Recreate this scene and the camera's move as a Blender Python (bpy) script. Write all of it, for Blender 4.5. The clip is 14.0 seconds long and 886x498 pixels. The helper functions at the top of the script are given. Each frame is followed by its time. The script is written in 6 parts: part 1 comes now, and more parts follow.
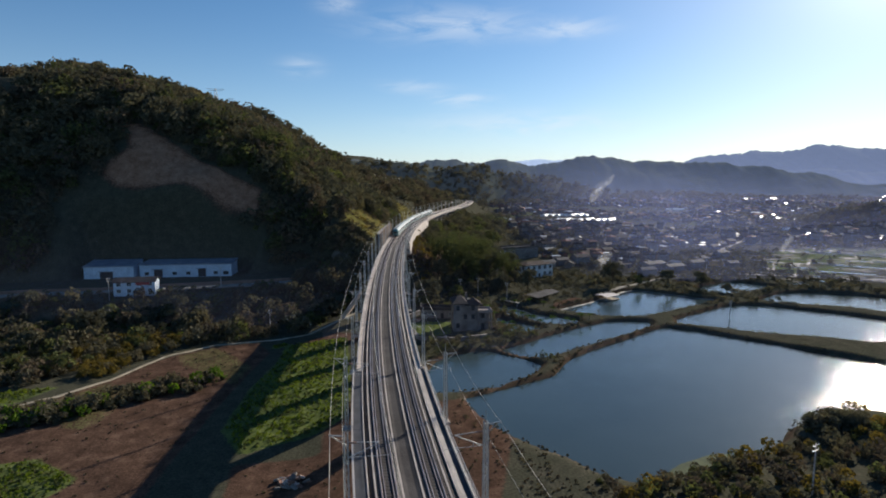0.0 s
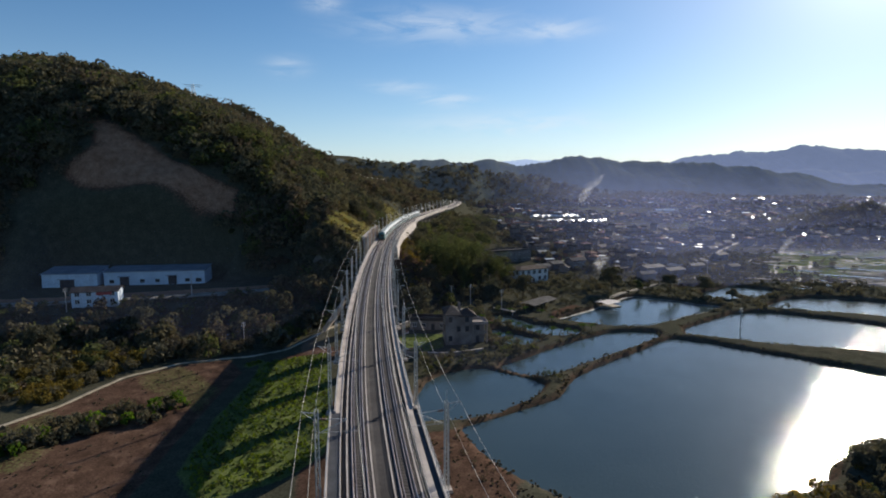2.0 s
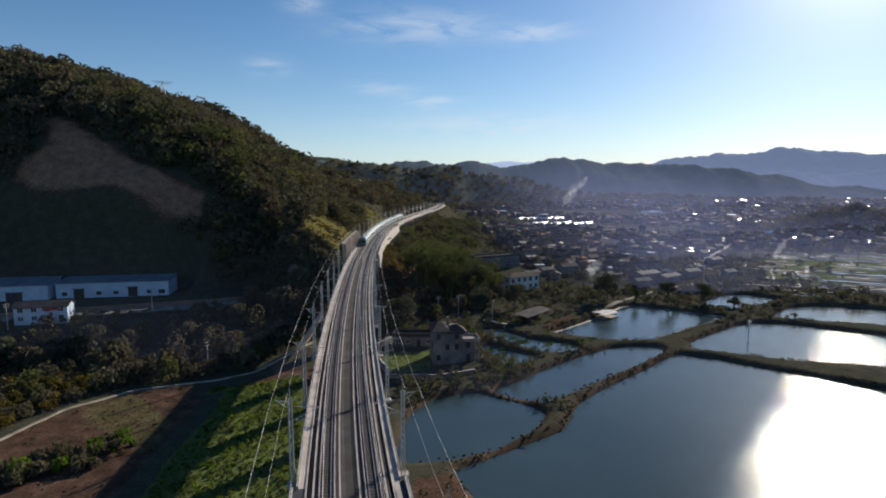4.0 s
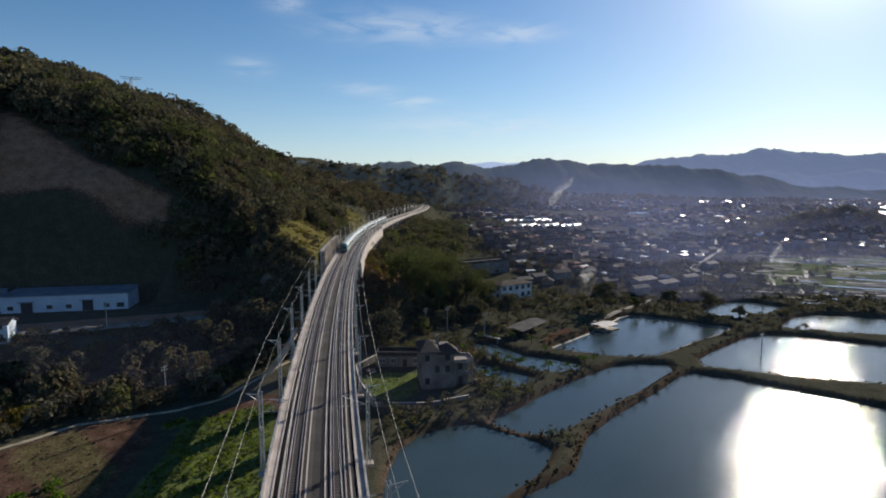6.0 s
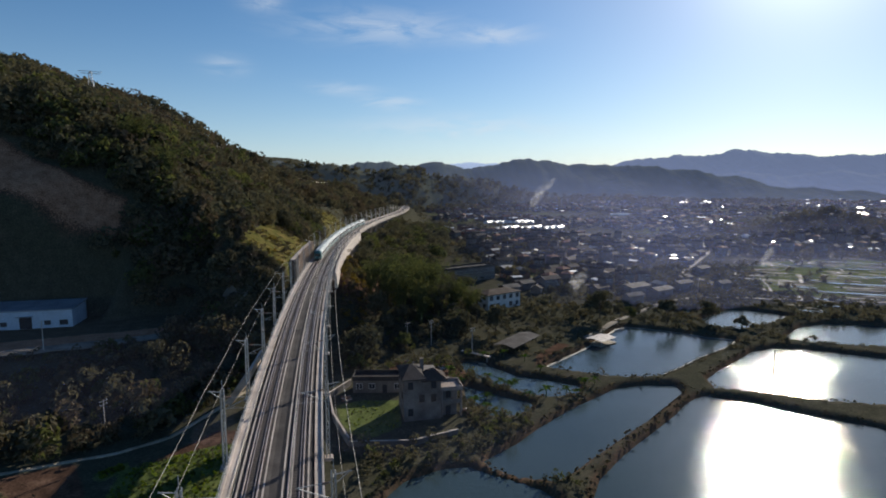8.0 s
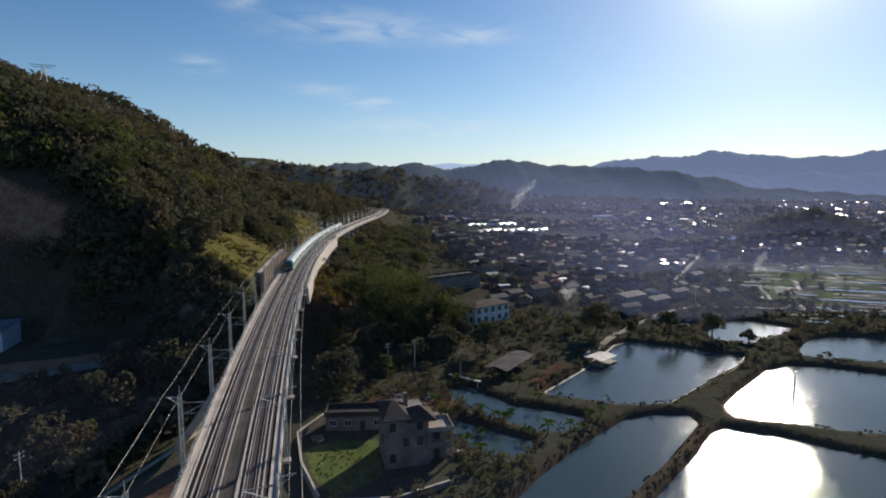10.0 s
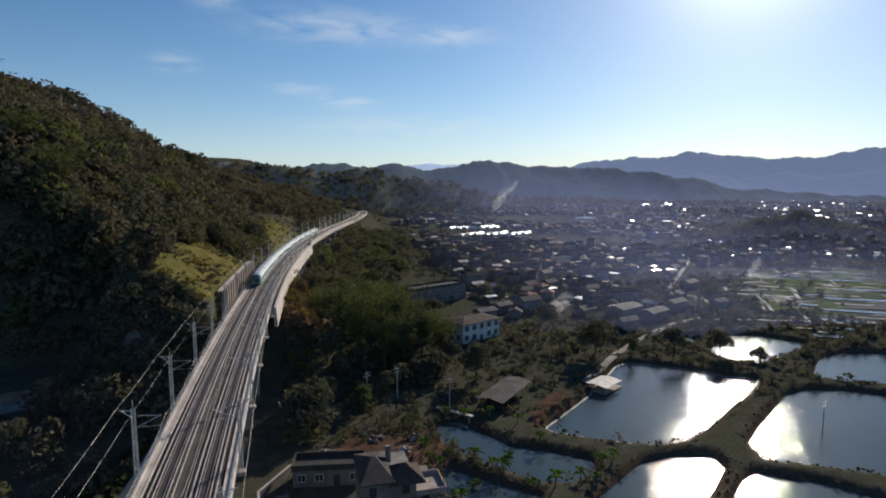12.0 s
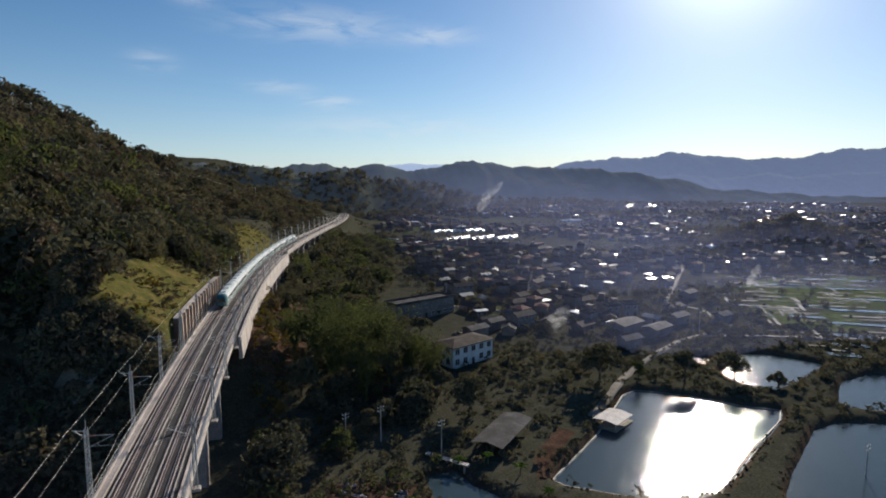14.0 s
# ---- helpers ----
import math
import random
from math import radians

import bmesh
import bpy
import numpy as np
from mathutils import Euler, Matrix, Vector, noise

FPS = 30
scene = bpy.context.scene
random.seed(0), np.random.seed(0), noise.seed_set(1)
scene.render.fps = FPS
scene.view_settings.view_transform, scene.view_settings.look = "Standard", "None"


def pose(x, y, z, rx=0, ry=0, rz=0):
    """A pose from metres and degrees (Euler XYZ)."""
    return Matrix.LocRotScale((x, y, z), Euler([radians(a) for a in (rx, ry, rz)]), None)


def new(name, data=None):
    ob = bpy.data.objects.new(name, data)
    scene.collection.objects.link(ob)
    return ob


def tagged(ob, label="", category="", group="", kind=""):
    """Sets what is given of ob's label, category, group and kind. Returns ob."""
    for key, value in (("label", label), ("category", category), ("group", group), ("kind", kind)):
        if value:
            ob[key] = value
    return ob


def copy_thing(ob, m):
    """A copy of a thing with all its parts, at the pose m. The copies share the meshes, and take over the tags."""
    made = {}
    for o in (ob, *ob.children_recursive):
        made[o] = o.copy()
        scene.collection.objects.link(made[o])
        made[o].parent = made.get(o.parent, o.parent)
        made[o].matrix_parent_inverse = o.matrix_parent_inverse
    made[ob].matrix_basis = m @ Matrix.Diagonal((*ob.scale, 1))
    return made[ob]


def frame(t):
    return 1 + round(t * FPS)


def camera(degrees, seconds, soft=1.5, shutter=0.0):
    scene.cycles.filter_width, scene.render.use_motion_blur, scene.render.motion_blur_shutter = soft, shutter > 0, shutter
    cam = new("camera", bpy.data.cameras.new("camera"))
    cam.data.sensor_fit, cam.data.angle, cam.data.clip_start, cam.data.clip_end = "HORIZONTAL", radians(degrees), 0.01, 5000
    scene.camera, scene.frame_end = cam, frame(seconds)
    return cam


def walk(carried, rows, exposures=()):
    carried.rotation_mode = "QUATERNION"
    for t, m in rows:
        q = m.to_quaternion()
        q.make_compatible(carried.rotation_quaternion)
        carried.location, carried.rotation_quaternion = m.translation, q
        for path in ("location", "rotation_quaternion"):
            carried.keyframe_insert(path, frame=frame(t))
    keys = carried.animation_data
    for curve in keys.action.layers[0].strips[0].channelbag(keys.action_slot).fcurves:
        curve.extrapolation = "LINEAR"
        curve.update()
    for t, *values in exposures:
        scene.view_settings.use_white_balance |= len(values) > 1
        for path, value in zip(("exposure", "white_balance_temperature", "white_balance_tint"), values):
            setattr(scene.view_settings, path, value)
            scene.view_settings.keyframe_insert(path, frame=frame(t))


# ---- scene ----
# seconds, eye, yaw, pitch, roll
PATH = [
    (0, (-0.13, 0.51, 53.55), -0.080, -6.951, 0.0),
    (0.5, (-0.50, 4.69, 53.47), -0.307, -6.967, 0.0),
    (1, (-0.88, 8.89, 53.39), -0.623, -6.966, 0.0),
    (1.5, (-1.17, 13.13, 53.37), -1.012, -6.947, 0.0),
    (2, (-1.45, 17.39, 53.37), -1.432, -6.926, 0.0),
    (2.5, (-1.66, 21.68, 53.43), -1.878, -6.895, 0.0),
    (3, (-1.90, 25.97, 53.50), -2.353, -6.838, 0.0),
    (5.5, (-2.59, 47.71, 54.04), -4.441, -6.713, 0.0),
    (6, (-2.65, 52.12, 54.20), -4.884, -6.701, 0.0),
    (6.5, (-2.65, 56.59, 54.37), -5.325, -6.690, 0.0),
    (7, (-2.61, 61.08, 54.51), -5.809, -6.679, 0.0),
    (7.5, (-2.48, 65.64, 54.65), -6.378, -6.665, 0.0),
    (8, (-2.35, 70.25, 54.79), -6.990, -6.657, 0.0),
    (10.5, (-1.29, 94.18, 56.14), -9.670, -6.576, 0.0),
    (11, (-1.00, 99.01, 56.53), -10.259, -6.566, 0.0),
    (11.5, (-0.61, 103.90, 57.04), -10.773, -6.561, 0.0),
    (12, (-0.17, 108.75, 57.58), -11.229, -6.557, 0.0),
    (12.5, (0.33, 113.61, 58.22), -11.679, -6.560, 0.0),
    (13, (0.86, 118.37, 58.86), -12.126, -6.575, 0.0),
    (13.5, (1.43, 123.12, 59.59), -12.560, -6.587, 0.0),
    (14, (1.99, 127.84, 60.33), -12.993, -6.595, 0.0),
]
cam = camera(76.16, 14.0, soft=1.9)
walk(cam, [(t, pose(*eye, 90 + pitch, 0, yaw) @ pose(0, 0, 0, 0, 0, roll)) for t, eye, yaw, pitch, roll in PATH],
     [(0, 0.34), (3, 0.24), (6, 0.16), (14, 0.12)])

# World, sun and exposure
SUN_EL, SUN_AZ = radians(23.0), radians(38.8)   # azimuth from +y towards +x
world = bpy.data.worlds.new("world")
scene.world = world
world.use_nodes = True
wn, wl = world.node_tree.nodes, world.node_tree.links
wn.clear()
sky = wn.new("ShaderNodeTexSky")
sky.sky_type, sky.sun_disc = "NISHITA", False
sky.sun_elevation, sky.sun_rotation = SUN_EL, SUN_AZ
sky.altitude, sky.air_density, sky.dust_density, sky.ozone_density = 900, 1.0, 0.4, 3.0


def world_math(op, a, b=None, clamp=False):
    k = wn.new("ShaderNodeMath")
    k.operation, k.use_clamp = op, clamp
    for i, v in enumerate((a, b)):
        if v is None:
            continue
        if hasattr(v, "is_linked"):
            wl.new(v, k.inputs[i])
        else:
            k.inputs[i].default_value = v
    return k.outputs[0]


def world_dot(v, d):
    k = wn.new("ShaderNodeVectorMath")
    k.operation = "DOT_PRODUCT"
    wl.new(v, k.inputs[0])
    k.inputs[1].default_value = d
    return k.outputs["Value"]


def world_mix(fac, a, b, mode="MIX"):
    k = wn.new("ShaderNodeMix")
    k.data_type, k.blend_type = "RGBA", mode
    for sock, v in ((k.inputs[0], fac), (k.inputs[6], a), (k.inputs[7], b)):
        if hasattr(v, "is_linked"):
            wl.new(v, sock)
        elif isinstance(v, (int, float)):
            sock.default_value = v
        else:
            sock.default_value = (*v, 1)
    return k.outputs[2]


sun_dir = Vector((math.sin(SUN_AZ) * math.cos(SUN_EL), math.cos(SUN_AZ) * math.cos(SUN_EL), math.sin(SUN_EL)))
way = wn.new("ShaderNodeTexCoord").outputs["Generated"]
hue = wn.new("ShaderNodeHueSaturation")
hue.inputs["Saturation"].default_value = 1.2
wl.new(sky.outputs[0], hue.inputs["Color"])
up = world_dot(way, (0, 0, 1))
# pale air towards the horizon, and the bright aureole round the sun
low = world_math("POWER", world_math("SUBTRACT", 1.0, world_math("ABSOLUTE", up), True), 9.0)
col = world_mix(world_math("MULTIPLY", low, 0.55), hue.outputs[0], (5.2, 6.6, 8.6))
near = world_math("MAXIMUM", world_dot(way, sun_dir), 0.0)
aura = world_math("ADD", world_math("MULTIPLY", world_math("POWER", near, 14.0), 0.85), world_math("MULTIPLY", world_math("POWER", near, 150.0), 11.0))
col = world_mix(1.0, col, world_mix(1.0, (1.0, 1.0, 1.0), aura, "MULTIPLY"), "ADD")


def cirrus(az, el, wide, tall, seed, amount):
    """A wisp of thin cloud round one direction."""
    az, el = radians(az), radians(el)
    c = Vector((math.sin(az) * math.cos(el), math.cos(az) * math.cos(el), math.sin(el)))
    side = Vector((math.cos(az), -math.sin(az), 0))
    top = side.cross(c)
    x, y = world_math("DIVIDE", world_dot(way, side), wide), world_math("DIVIDE", world_math("SUBTRACT", world_dot(way, top), top.dot(c)), tall)
    front = world_math("GREATER_THAN", world_dot(way, c), 0.3)
    r2 = world_math("ADD", world_math("POWER", world_math("ABSOLUTE", x), 2.0), world_math("POWER", world_math("ABSOLUTE", y), 2.0))
    body = world_math("POWER", 2.718, world_math("MULTIPLY", r2, -1.0))
    mp = wn.new("ShaderNodeMapping")
    mp.inputs["Scale"].default_value, mp.inputs["Location"].default_value = (5, 5, 22), (seed, seed * 0.7, seed)
    wl.new(way, mp.inputs["Vector"])
    nz = wn.new("ShaderNodeTexNoise")
    nz.inputs["Scale"].default_value, nz.inputs["Detail"].default_value, nz.inputs["Roughness"].default_value, nz.inputs["Distortion"].default_value = 2.2, 6, 0.6, 0.6
    wl.new(mp.outputs[0], nz.inputs["Vector"])
    wisp = world_math("MULTIPLY", world_math("SUBTRACT", nz.outputs["Fac"], 0.36, True), 4.2, True)
    return world_math("MULTIPLY", world_math("MULTIPLY", world_math("MULTIPLY", body, front), wisp), amount, True)


for spec in ((0.9, 14.7, 0.12, 0.024, 1.0, 0.42), (12.0, 14.0, 0.06, 0.014, 2.0, 0.45), (2.2, 7.9, 0.045, 0.012, 3.0, 0.45), (-3.0, 9.0, 0.05, 0.010, 4.0, 0.3), (8.5, 5.4, 0.16, 0.02, 5.0, 0.4), (-10.0, 16.2, 0.03, 0.012, 6.0, 0.35), (-13.5, 10.6, 0.03, 0.014, 7.0, 0.3)):
    col = world_mix(cirrus(*spec), col, (7.6, 8.2, 8.9))
bg = wn.new("ShaderNodeBackground")
bg.inputs["Strength"].default_value = 0.086
wout = wn.new("ShaderNodeOutputWorld")
wl.new(col, bg.inputs["Color"])
wl.new(bg.outputs[0], wout.inputs["Surface"])
sun_data = bpy.data.lights.new("sun", "SUN")
sun_data.energy, sun_data.angle, sun_data.color = 5.0, radians(0.6), (1.0, 0.9, 0.75)
sun = new("sun", sun_data)
sun.matrix_world = Matrix.Translation((300, 300, 300)) @ sun_dir.to_track_quat("Z", "Y").to_matrix().to_4x4()


# ---------------------------------------------------------------- helpers
def smooth(a, b, v):
    k = np.clip((v - a) / (b - a), 0, 1)
    return k * k * (3 - 2 * k)


def mesh_quads(name, verts, quads, mat, shade_smooth=False):
    """A mesh from numpy arrays of corners and of four indices a face."""
    me = bpy.data.meshes.new(name)
    n, f = len(verts), len(quads)
    me.vertices.add(n)
    me.vertices.foreach_set("co", np.asarray(verts, np.float32).ravel())
    me.loops.add(f * 4)
    me.loops.foreach_set("vertex_index", np.asarray(quads, np.int32).ravel())
    me.polygons.add(f)
    me.polygons.foreach_set("loop_start", np.arange(0, f * 4, 4, dtype=np.int32))
    me.polygons.foreach_set("use_smooth", np.full(f, shade_smooth))
    me.materials.append(mat)
    me.update(calc_edges=True)
    return me


def finish(bm, name, mat, shade_smooth=False):
    me = bpy.data.meshes.new(name)
    bmesh.ops.recalc_face_normals(bm, faces=bm.faces)
    if shade_smooth:
        for f in bm.faces:
            f.smooth = True
    bm.to_mesh(me)
    bm.free()
    me.materials.append(mat)
    return me


def part(name, bm, material, parent, label="", m=None):
    """Links a bmesh or a mesh as one object under a thing or a part."""
    me = finish(bm, name, material) if isinstance(bm, bmesh.types.BMesh) else bm
    ob = new(name, me)
    ob.parent = parent
    if m is not None:
        ob.matrix_basis = m
    if label:
        ob["label"] = label
    return ob


def box(bm, x0, x1, y0, y1, z0, z1, bevel=0.0):
    """A box, its upright and upper edges bevelled."""
    made = bmesh.ops.create_cube(bm, size=1, matrix=Matrix.Translation(((x0 + x1) / 2, (y0 + y1) / 2, (z0 + z1) / 2)) @ Matrix.Diagonal((x1 - x0, y1 - y0, z1 - z0, 1)))
    if bevel:
        edges = {e for v in made["verts"] for e in v.link_edges}
        bmesh.ops.bevel(bm, geom=list(edges), offset=bevel, segments=1, affect="EDGES")
    return bm


def beam(bm, a, b, w, h=None):
    """A square bar from a to b."""
    a, b = Vector(a), Vector(b)
    d = b - a
    m = Matrix.Translation((a + b) / 2) @ d.to_track_quat("Z", "Y").to_matrix().to_4x4() @ Matrix.Diagonal((w, h or w, d.length, 1))
    bmesh.ops.create_cube(bm, size=1, matrix=m)
    return bm


def rod(bm, a, b, r0, r1=None, seg=6):
    a, b = Vector(a), Vector(b)
    d = b - a
    m = Matrix.Translation((a + b) / 2) @ d.to_track_quat("Z", "Y").to_matrix().to_4x4()
    bmesh.ops.create_cone(bm, cap_ends=True, segments=seg, radius1=r0, radius2=r0 if r1 is None else r1, depth=d.length, matrix=m)
    return bm


# ---------------------------------------------------------------- materials
def material(name, rough=0.8, metal=0.0, spec=0.3):
    m = bpy.data.materials.new(name)
    m.use_nodes = True
    b = m.node_tree.nodes["Principled BSDF"]
    b.inputs["Roughness"].default_value = rough
    b.inputs["Metallic"].default_value = metal
    b.inputs["Specular IOR Level"].default_value = spec
    return m, m.node_tree.nodes, m.node_tree.links, b


def noise_node(n, l, scale, detail=4.0, coord="Object", rough=0.55):
    tc = n.new("ShaderNodeTexCoord") if coord != "World" else n.new("ShaderNodeNewGeometry")
    t = n.new("ShaderNodeTexNoise")
    t.inputs["Scale"].default_value, t.inputs["Detail"].default_value, t.inputs["Roughness"].default_value = scale, detail, rough
    l.new(tc.outputs["Position" if coord == "World" else coord], t.inputs["Vector"])
    return t.outputs["Fac"]


def ramp_node(n, l, fac, stops):
    r = n.new("ShaderNodeValToRGB")
    e = r.color_ramp.elements
    while len(e) < len(stops):
        e.new(0.5)
    for el, (p, c) in zip(e, stops):
        el.position, el.color = p, c if len(c) == 4 else (*c, 1)
    l.new(fac, r.inputs["Fac"])
    return r.outputs["Color"]


def mix_node(n, l, fac, a, b, mode="MIX"):
    x = n.new("ShaderNodeMix")
    x.data_type, x.blend_type = "RGBA", mode
    for sock, v in ((x.inputs[0], fac), (x.inputs[6], a), (x.inputs[7], b)):
        if hasattr(v, "is_linked"):
            l.new(v, sock)
        elif isinstance(v, (int, float)):
            sock.default_value = v
        else:
            sock.default_value = v if len(v) == 4 else (*v, 1)
    return x.outputs[2]


def bump_node(n, l, b, fac, strength, dist):
    k = n.new("ShaderNodeBump")
    k.inputs["Strength"].default_value, k.inputs["Distance"].default_value = strength, dist
    l.new(fac, k.inputs["Height"])
    l.new(k.outputs[0], b.inputs["Normal"])


def worn(name, low, mid, high, scale=1.5, fine=14.0, rough=0.8, metal=0.0, bump=0.3, dist=0.02, spec=0.3, coord="Object", vary=0.0):
    """A surface of three tones: patches at one scale, grain at another, relief from the grain."""
    m, n, l, b = material(name, rough, metal, spec)
    big, small = noise_node(n, l, scale, 5, coord), noise_node(n, l, fine, 3, coord)
    c = ramp_node(n, l, big, [(0.3, low), (0.5, mid), (0.72, high)])
    g = ramp_node(n, l, small, [(0.3, (0.72, 0.72, 0.72)), (0.7, (1.2, 1.2, 1.2))])
    c = mix_node(n, l, 1.0, c, g, "MULTIPLY")
    if vary:
        oi = n.new("ShaderNodeObjectInfo")
        v = ramp_node(n, l, oi.outputs["Random"], [(0.0, (1 - vary,) * 3), (1.0, (1 + vary,) * 3)])
        c = mix_node(n, l, 1.0, c, v, "MULTIPLY")
    l.new(c, b.inputs["Base Color"])
    if bump:
        bump_node(n, l, b, small, bump, dist)
    return m


def leaf_material(name, dark, light, through_c, amount=0.3):
    """Leaves: each leaf or clump has its own green, and some light comes through."""
    m = bpy.data.materials.new(name)
    m.use_nodes = True
    n, l = m.node_tree.nodes, m.node_tree.links
    n.clear()
    geo = n.new("ShaderNodeNewGeometry")
    c = ramp_node(n, l, geo.outputs["Random Per Island"], [(0.0, tuple(0.8 * u + 0.2 * v for u, v in zip(dark, light))), (0.8, tuple(0.25 * u + 0.75 * v for u, v in zip(dark, light))), (1.0, light)])
    big = noise_node(n, l, 0.06, 3, "World")
    c = mix_node(n, l, 1.0, c, ramp_node(n, l, big, [(0.3, (0.7, 0.74, 0.74)), (0.7, (1.2, 1.12, 0.95))]), "MULTIPLY")
    d, t = n.new("ShaderNodeBsdfDiffuse"), n.new("ShaderNodeBsdfTranslucent")
    s = n.new("ShaderNodeMixShader")
    s.inputs[0].default_value = amount
    l.new(c, d.inputs["Color"])
    l.new(mix_node(n, l, 1.0, c, (*through_c, 1), "MULTIPLY"), t.inputs["Color"])
    l.new(d.outputs[0], s.inputs[1])
    l.new(t.outputs[0], s.inputs[2])
    o = n.new("ShaderNodeOutputMaterial")
    l.new(s.outputs[0], o.inputs["Surface"])
    return m


concrete = worn("concrete", (0.23, 0.195, 0.175), (0.34, 0.292, 0.265), (0.44, 0.385, 0.355), 0.35, 5, 0.85, bump=0.2)
trough_dark = worn("trough_bitumen", (0.028, 0.03, 0.036), (0.042, 0.045, 0.055), (0.065, 0.068, 0.08), 0.4, 6, 0.7, bump=0.2)
concrete_pale = worn("concrete_pale", (0.35, 0.305, 0.275), (0.46, 0.405, 0.37), (0.56, 0.505, 0.465), 0.3, 6, 0.85, bump=0.2)
ballast_mat = worn("ballast", (0.03, 0.027, 0.027), (0.046, 0.041, 0.041), (0.072, 0.065, 0.065), 0.25, 9, 0.95, bump=0.9, dist=0.06)
sleeper_mat = worn("sleeper_concrete", (0.05, 0.043, 0.041), (0.076, 0.065, 0.062), (0.115, 0.1, 0.095), 0.6, 8, 0.85, vary=0.15)
rail_mat = worn("rail_steel", (0.3, 0.23, 0.2), (0.38, 0.31, 0.28), (0.46, 0.4, 0.37), 0.5, 6, 0.35, 0.5, bump=0.1)
steel = worn("galvanised_steel", (0.36, 0.37, 0.37), (0.45, 0.46, 0.46), (0.53, 0.54, 0.54), 1.0, 8, 0.5, 0.5, bump=0.1)
wire_mat = worn("wire", (0.3, 0.29, 0.27), (0.4, 0.38, 0.35), (0.5, 0.48, 0.44), 1.0, 8, 0.45, 0.6, bump=0.0)
bark = worn("bark", (0.05, 0.04, 0.03), (0.09, 0.07, 0.05), (0.14, 0.11, 0.08), 1.5, 9, 0.95)
leaf_dark = leaf_material("leaf_dark", (0.076, 0.077, 0.06), (0.13, 0.126, 0.096), (1.15, 1.1, 0.8), 0.26)
leaf_olive = leaf_material("leaf_olive", (0.09, 0.085, 0.064), (0.16, 0.146, 0.108), (1.15, 1.1, 0.8), 0.28)
leaf_bamboo = leaf_material("leaf_bamboo", (0.058, 0.07, 0.04), (0.125, 0.138, 0.07), (1.2, 1.2, 0.7), 0.34)
leaf_yellow = leaf_material("leaf_yellow", (0.085, 0.075, 0.028), (0.185, 0.15, 0.052), (1.35, 1.2, 0.6), 0.32)
leaf_dry = leaf_material("leaf_dry", (0.088, 0.074, 0.06), (0.14, 0.117, 0.094), (1.1, 1.05, 0.85), 0.25)
leaf_crop = leaf_material("leaf_crop", (0.1, 0.14, 0.03), (0.17, 0.21, 0.045), (1.3, 1.4, 0.5), 0.4)
leaf_banana = leaf_material("leaf_banana", (0.05, 0.09, 0.02), (0.12, 0.18, 0.04), (1.5, 1.7, 0.5), 0.4)


def ground_material():
    """Scrub, with green crops, bare earth, pale dust and gravel where the ground's own zones say so."""
    m, n, l, b = material("ground", 1.0, 0, 0.0)
    at = n.new("ShaderNodeAttribute")
    at.attribute_name = "zone"
    sep = n.new("ShaderNodeSeparateColor")
    l.new(at.outputs["Color"], sep.inputs[0])
    big, mid, fine = (noise_node(n, l, s, 5, "World") for s in (0.035, 0.3, 2.2))
    scrub = ramp_node(n, l, mid, [(0.3, (0.048, 0.048, 0.034)), (0.5, (0.07, 0.066, 0.048)), (0.72, (0.11, 0.096, 0.074))])
    scrub = mix_node(n, l, big, scrub, (0.062, 0.064, 0.044))
    crop = ramp_node(n, l, mid, [(0.28, (0.062, 0.08, 0.03)), (0.5, (0.1, 0.126, 0.042)), (0.75, (0.15, 0.17, 0.065))])
    soil = ramp_node(n, l, mid, [(0.3, (0.058, 0.036, 0.026)), (0.55, (0.098, 0.06, 0.043)), (0.8, (0.17, 0.11, 0.08))])
    dry = ramp_node(n, l, mid, [(0.3, (0.06, 0.07, 0.024)), (0.52, (0.11, 0.1, 0.034)), (0.72, (0.18, 0.13, 0.055))])
    pale = ramp_node(n, l, mid, [(0.3, (0.22, 0.115, 0.07)), (0.7, (0.36, 0.205, 0.135))])

    def edge(s):
        a = n.new("ShaderNodeMath")
        a.operation = "ADD"
        l.new(s, a.inputs[0])
        k = n.new("ShaderNodeMath")
        k.operation, k.inputs[1].default_value = "MULTIPLY_ADD", 0.7
        k.inputs[2].default_value = -0.35
        l.new(fine, k.inputs[0])
        l.new(k.outputs[0], a.inputs[1])
        return ramp_node(n, l, a.outputs[0], [(0.35, (0, 0, 0)), (0.6, (1, 1, 1))])

    c = mix_node(n, l, edge(sep.outputs[1]), scrub, soil)
    c = mix_node(n, l, edge(sep.outputs[0]), c, crop)
    c = mix_node(n, l, edge(at.outputs["Alpha"]), c, dry)
    c = mix_node(n, l, edge(sep.outputs[2]), c, pale)
    c = mix_node(n, l, 1.0, c, ramp_node(n, l, fine, [(0.3, (0.6, 0.6, 0.6)), (0.7, (1.3, 1.3, 1.3))]), "MULTIPLY")
    l.new(c, b.inputs["Base Color"])
    bump_node(n, l, b, fine, 0.5, 0.18)
    return m


def water_material():
    m, n, l, b = material("pond_water", 0.05, 0, 0.5)
    b.inputs["IOR"].default_value = 1.33
    c = ramp_node(n, l, noise_node(n, l, 0.02, 3, "World"), [(0.3, (0.03, 0.05, 0.058)), (0.7, (0.045, 0.068, 0.075))])
    l.new(c, b.inputs["Base Color"])
    a, f = noise_node(n, l, 1.1, 6, "World", 0.68), noise_node(n, l, 0.035, 3, "World")
    gust = ramp_node(n, l, f, [(0.3, (0.62, 0.62, 0.62)), (0.75, (1, 1, 1))])
    bump_node(n, l, b, mix_node(n, l, 1.0, a, gust, "MULTIPLY"), 0.75, 0.083)
    return m


ground_mat, water_mat = ground_material(), water_material()

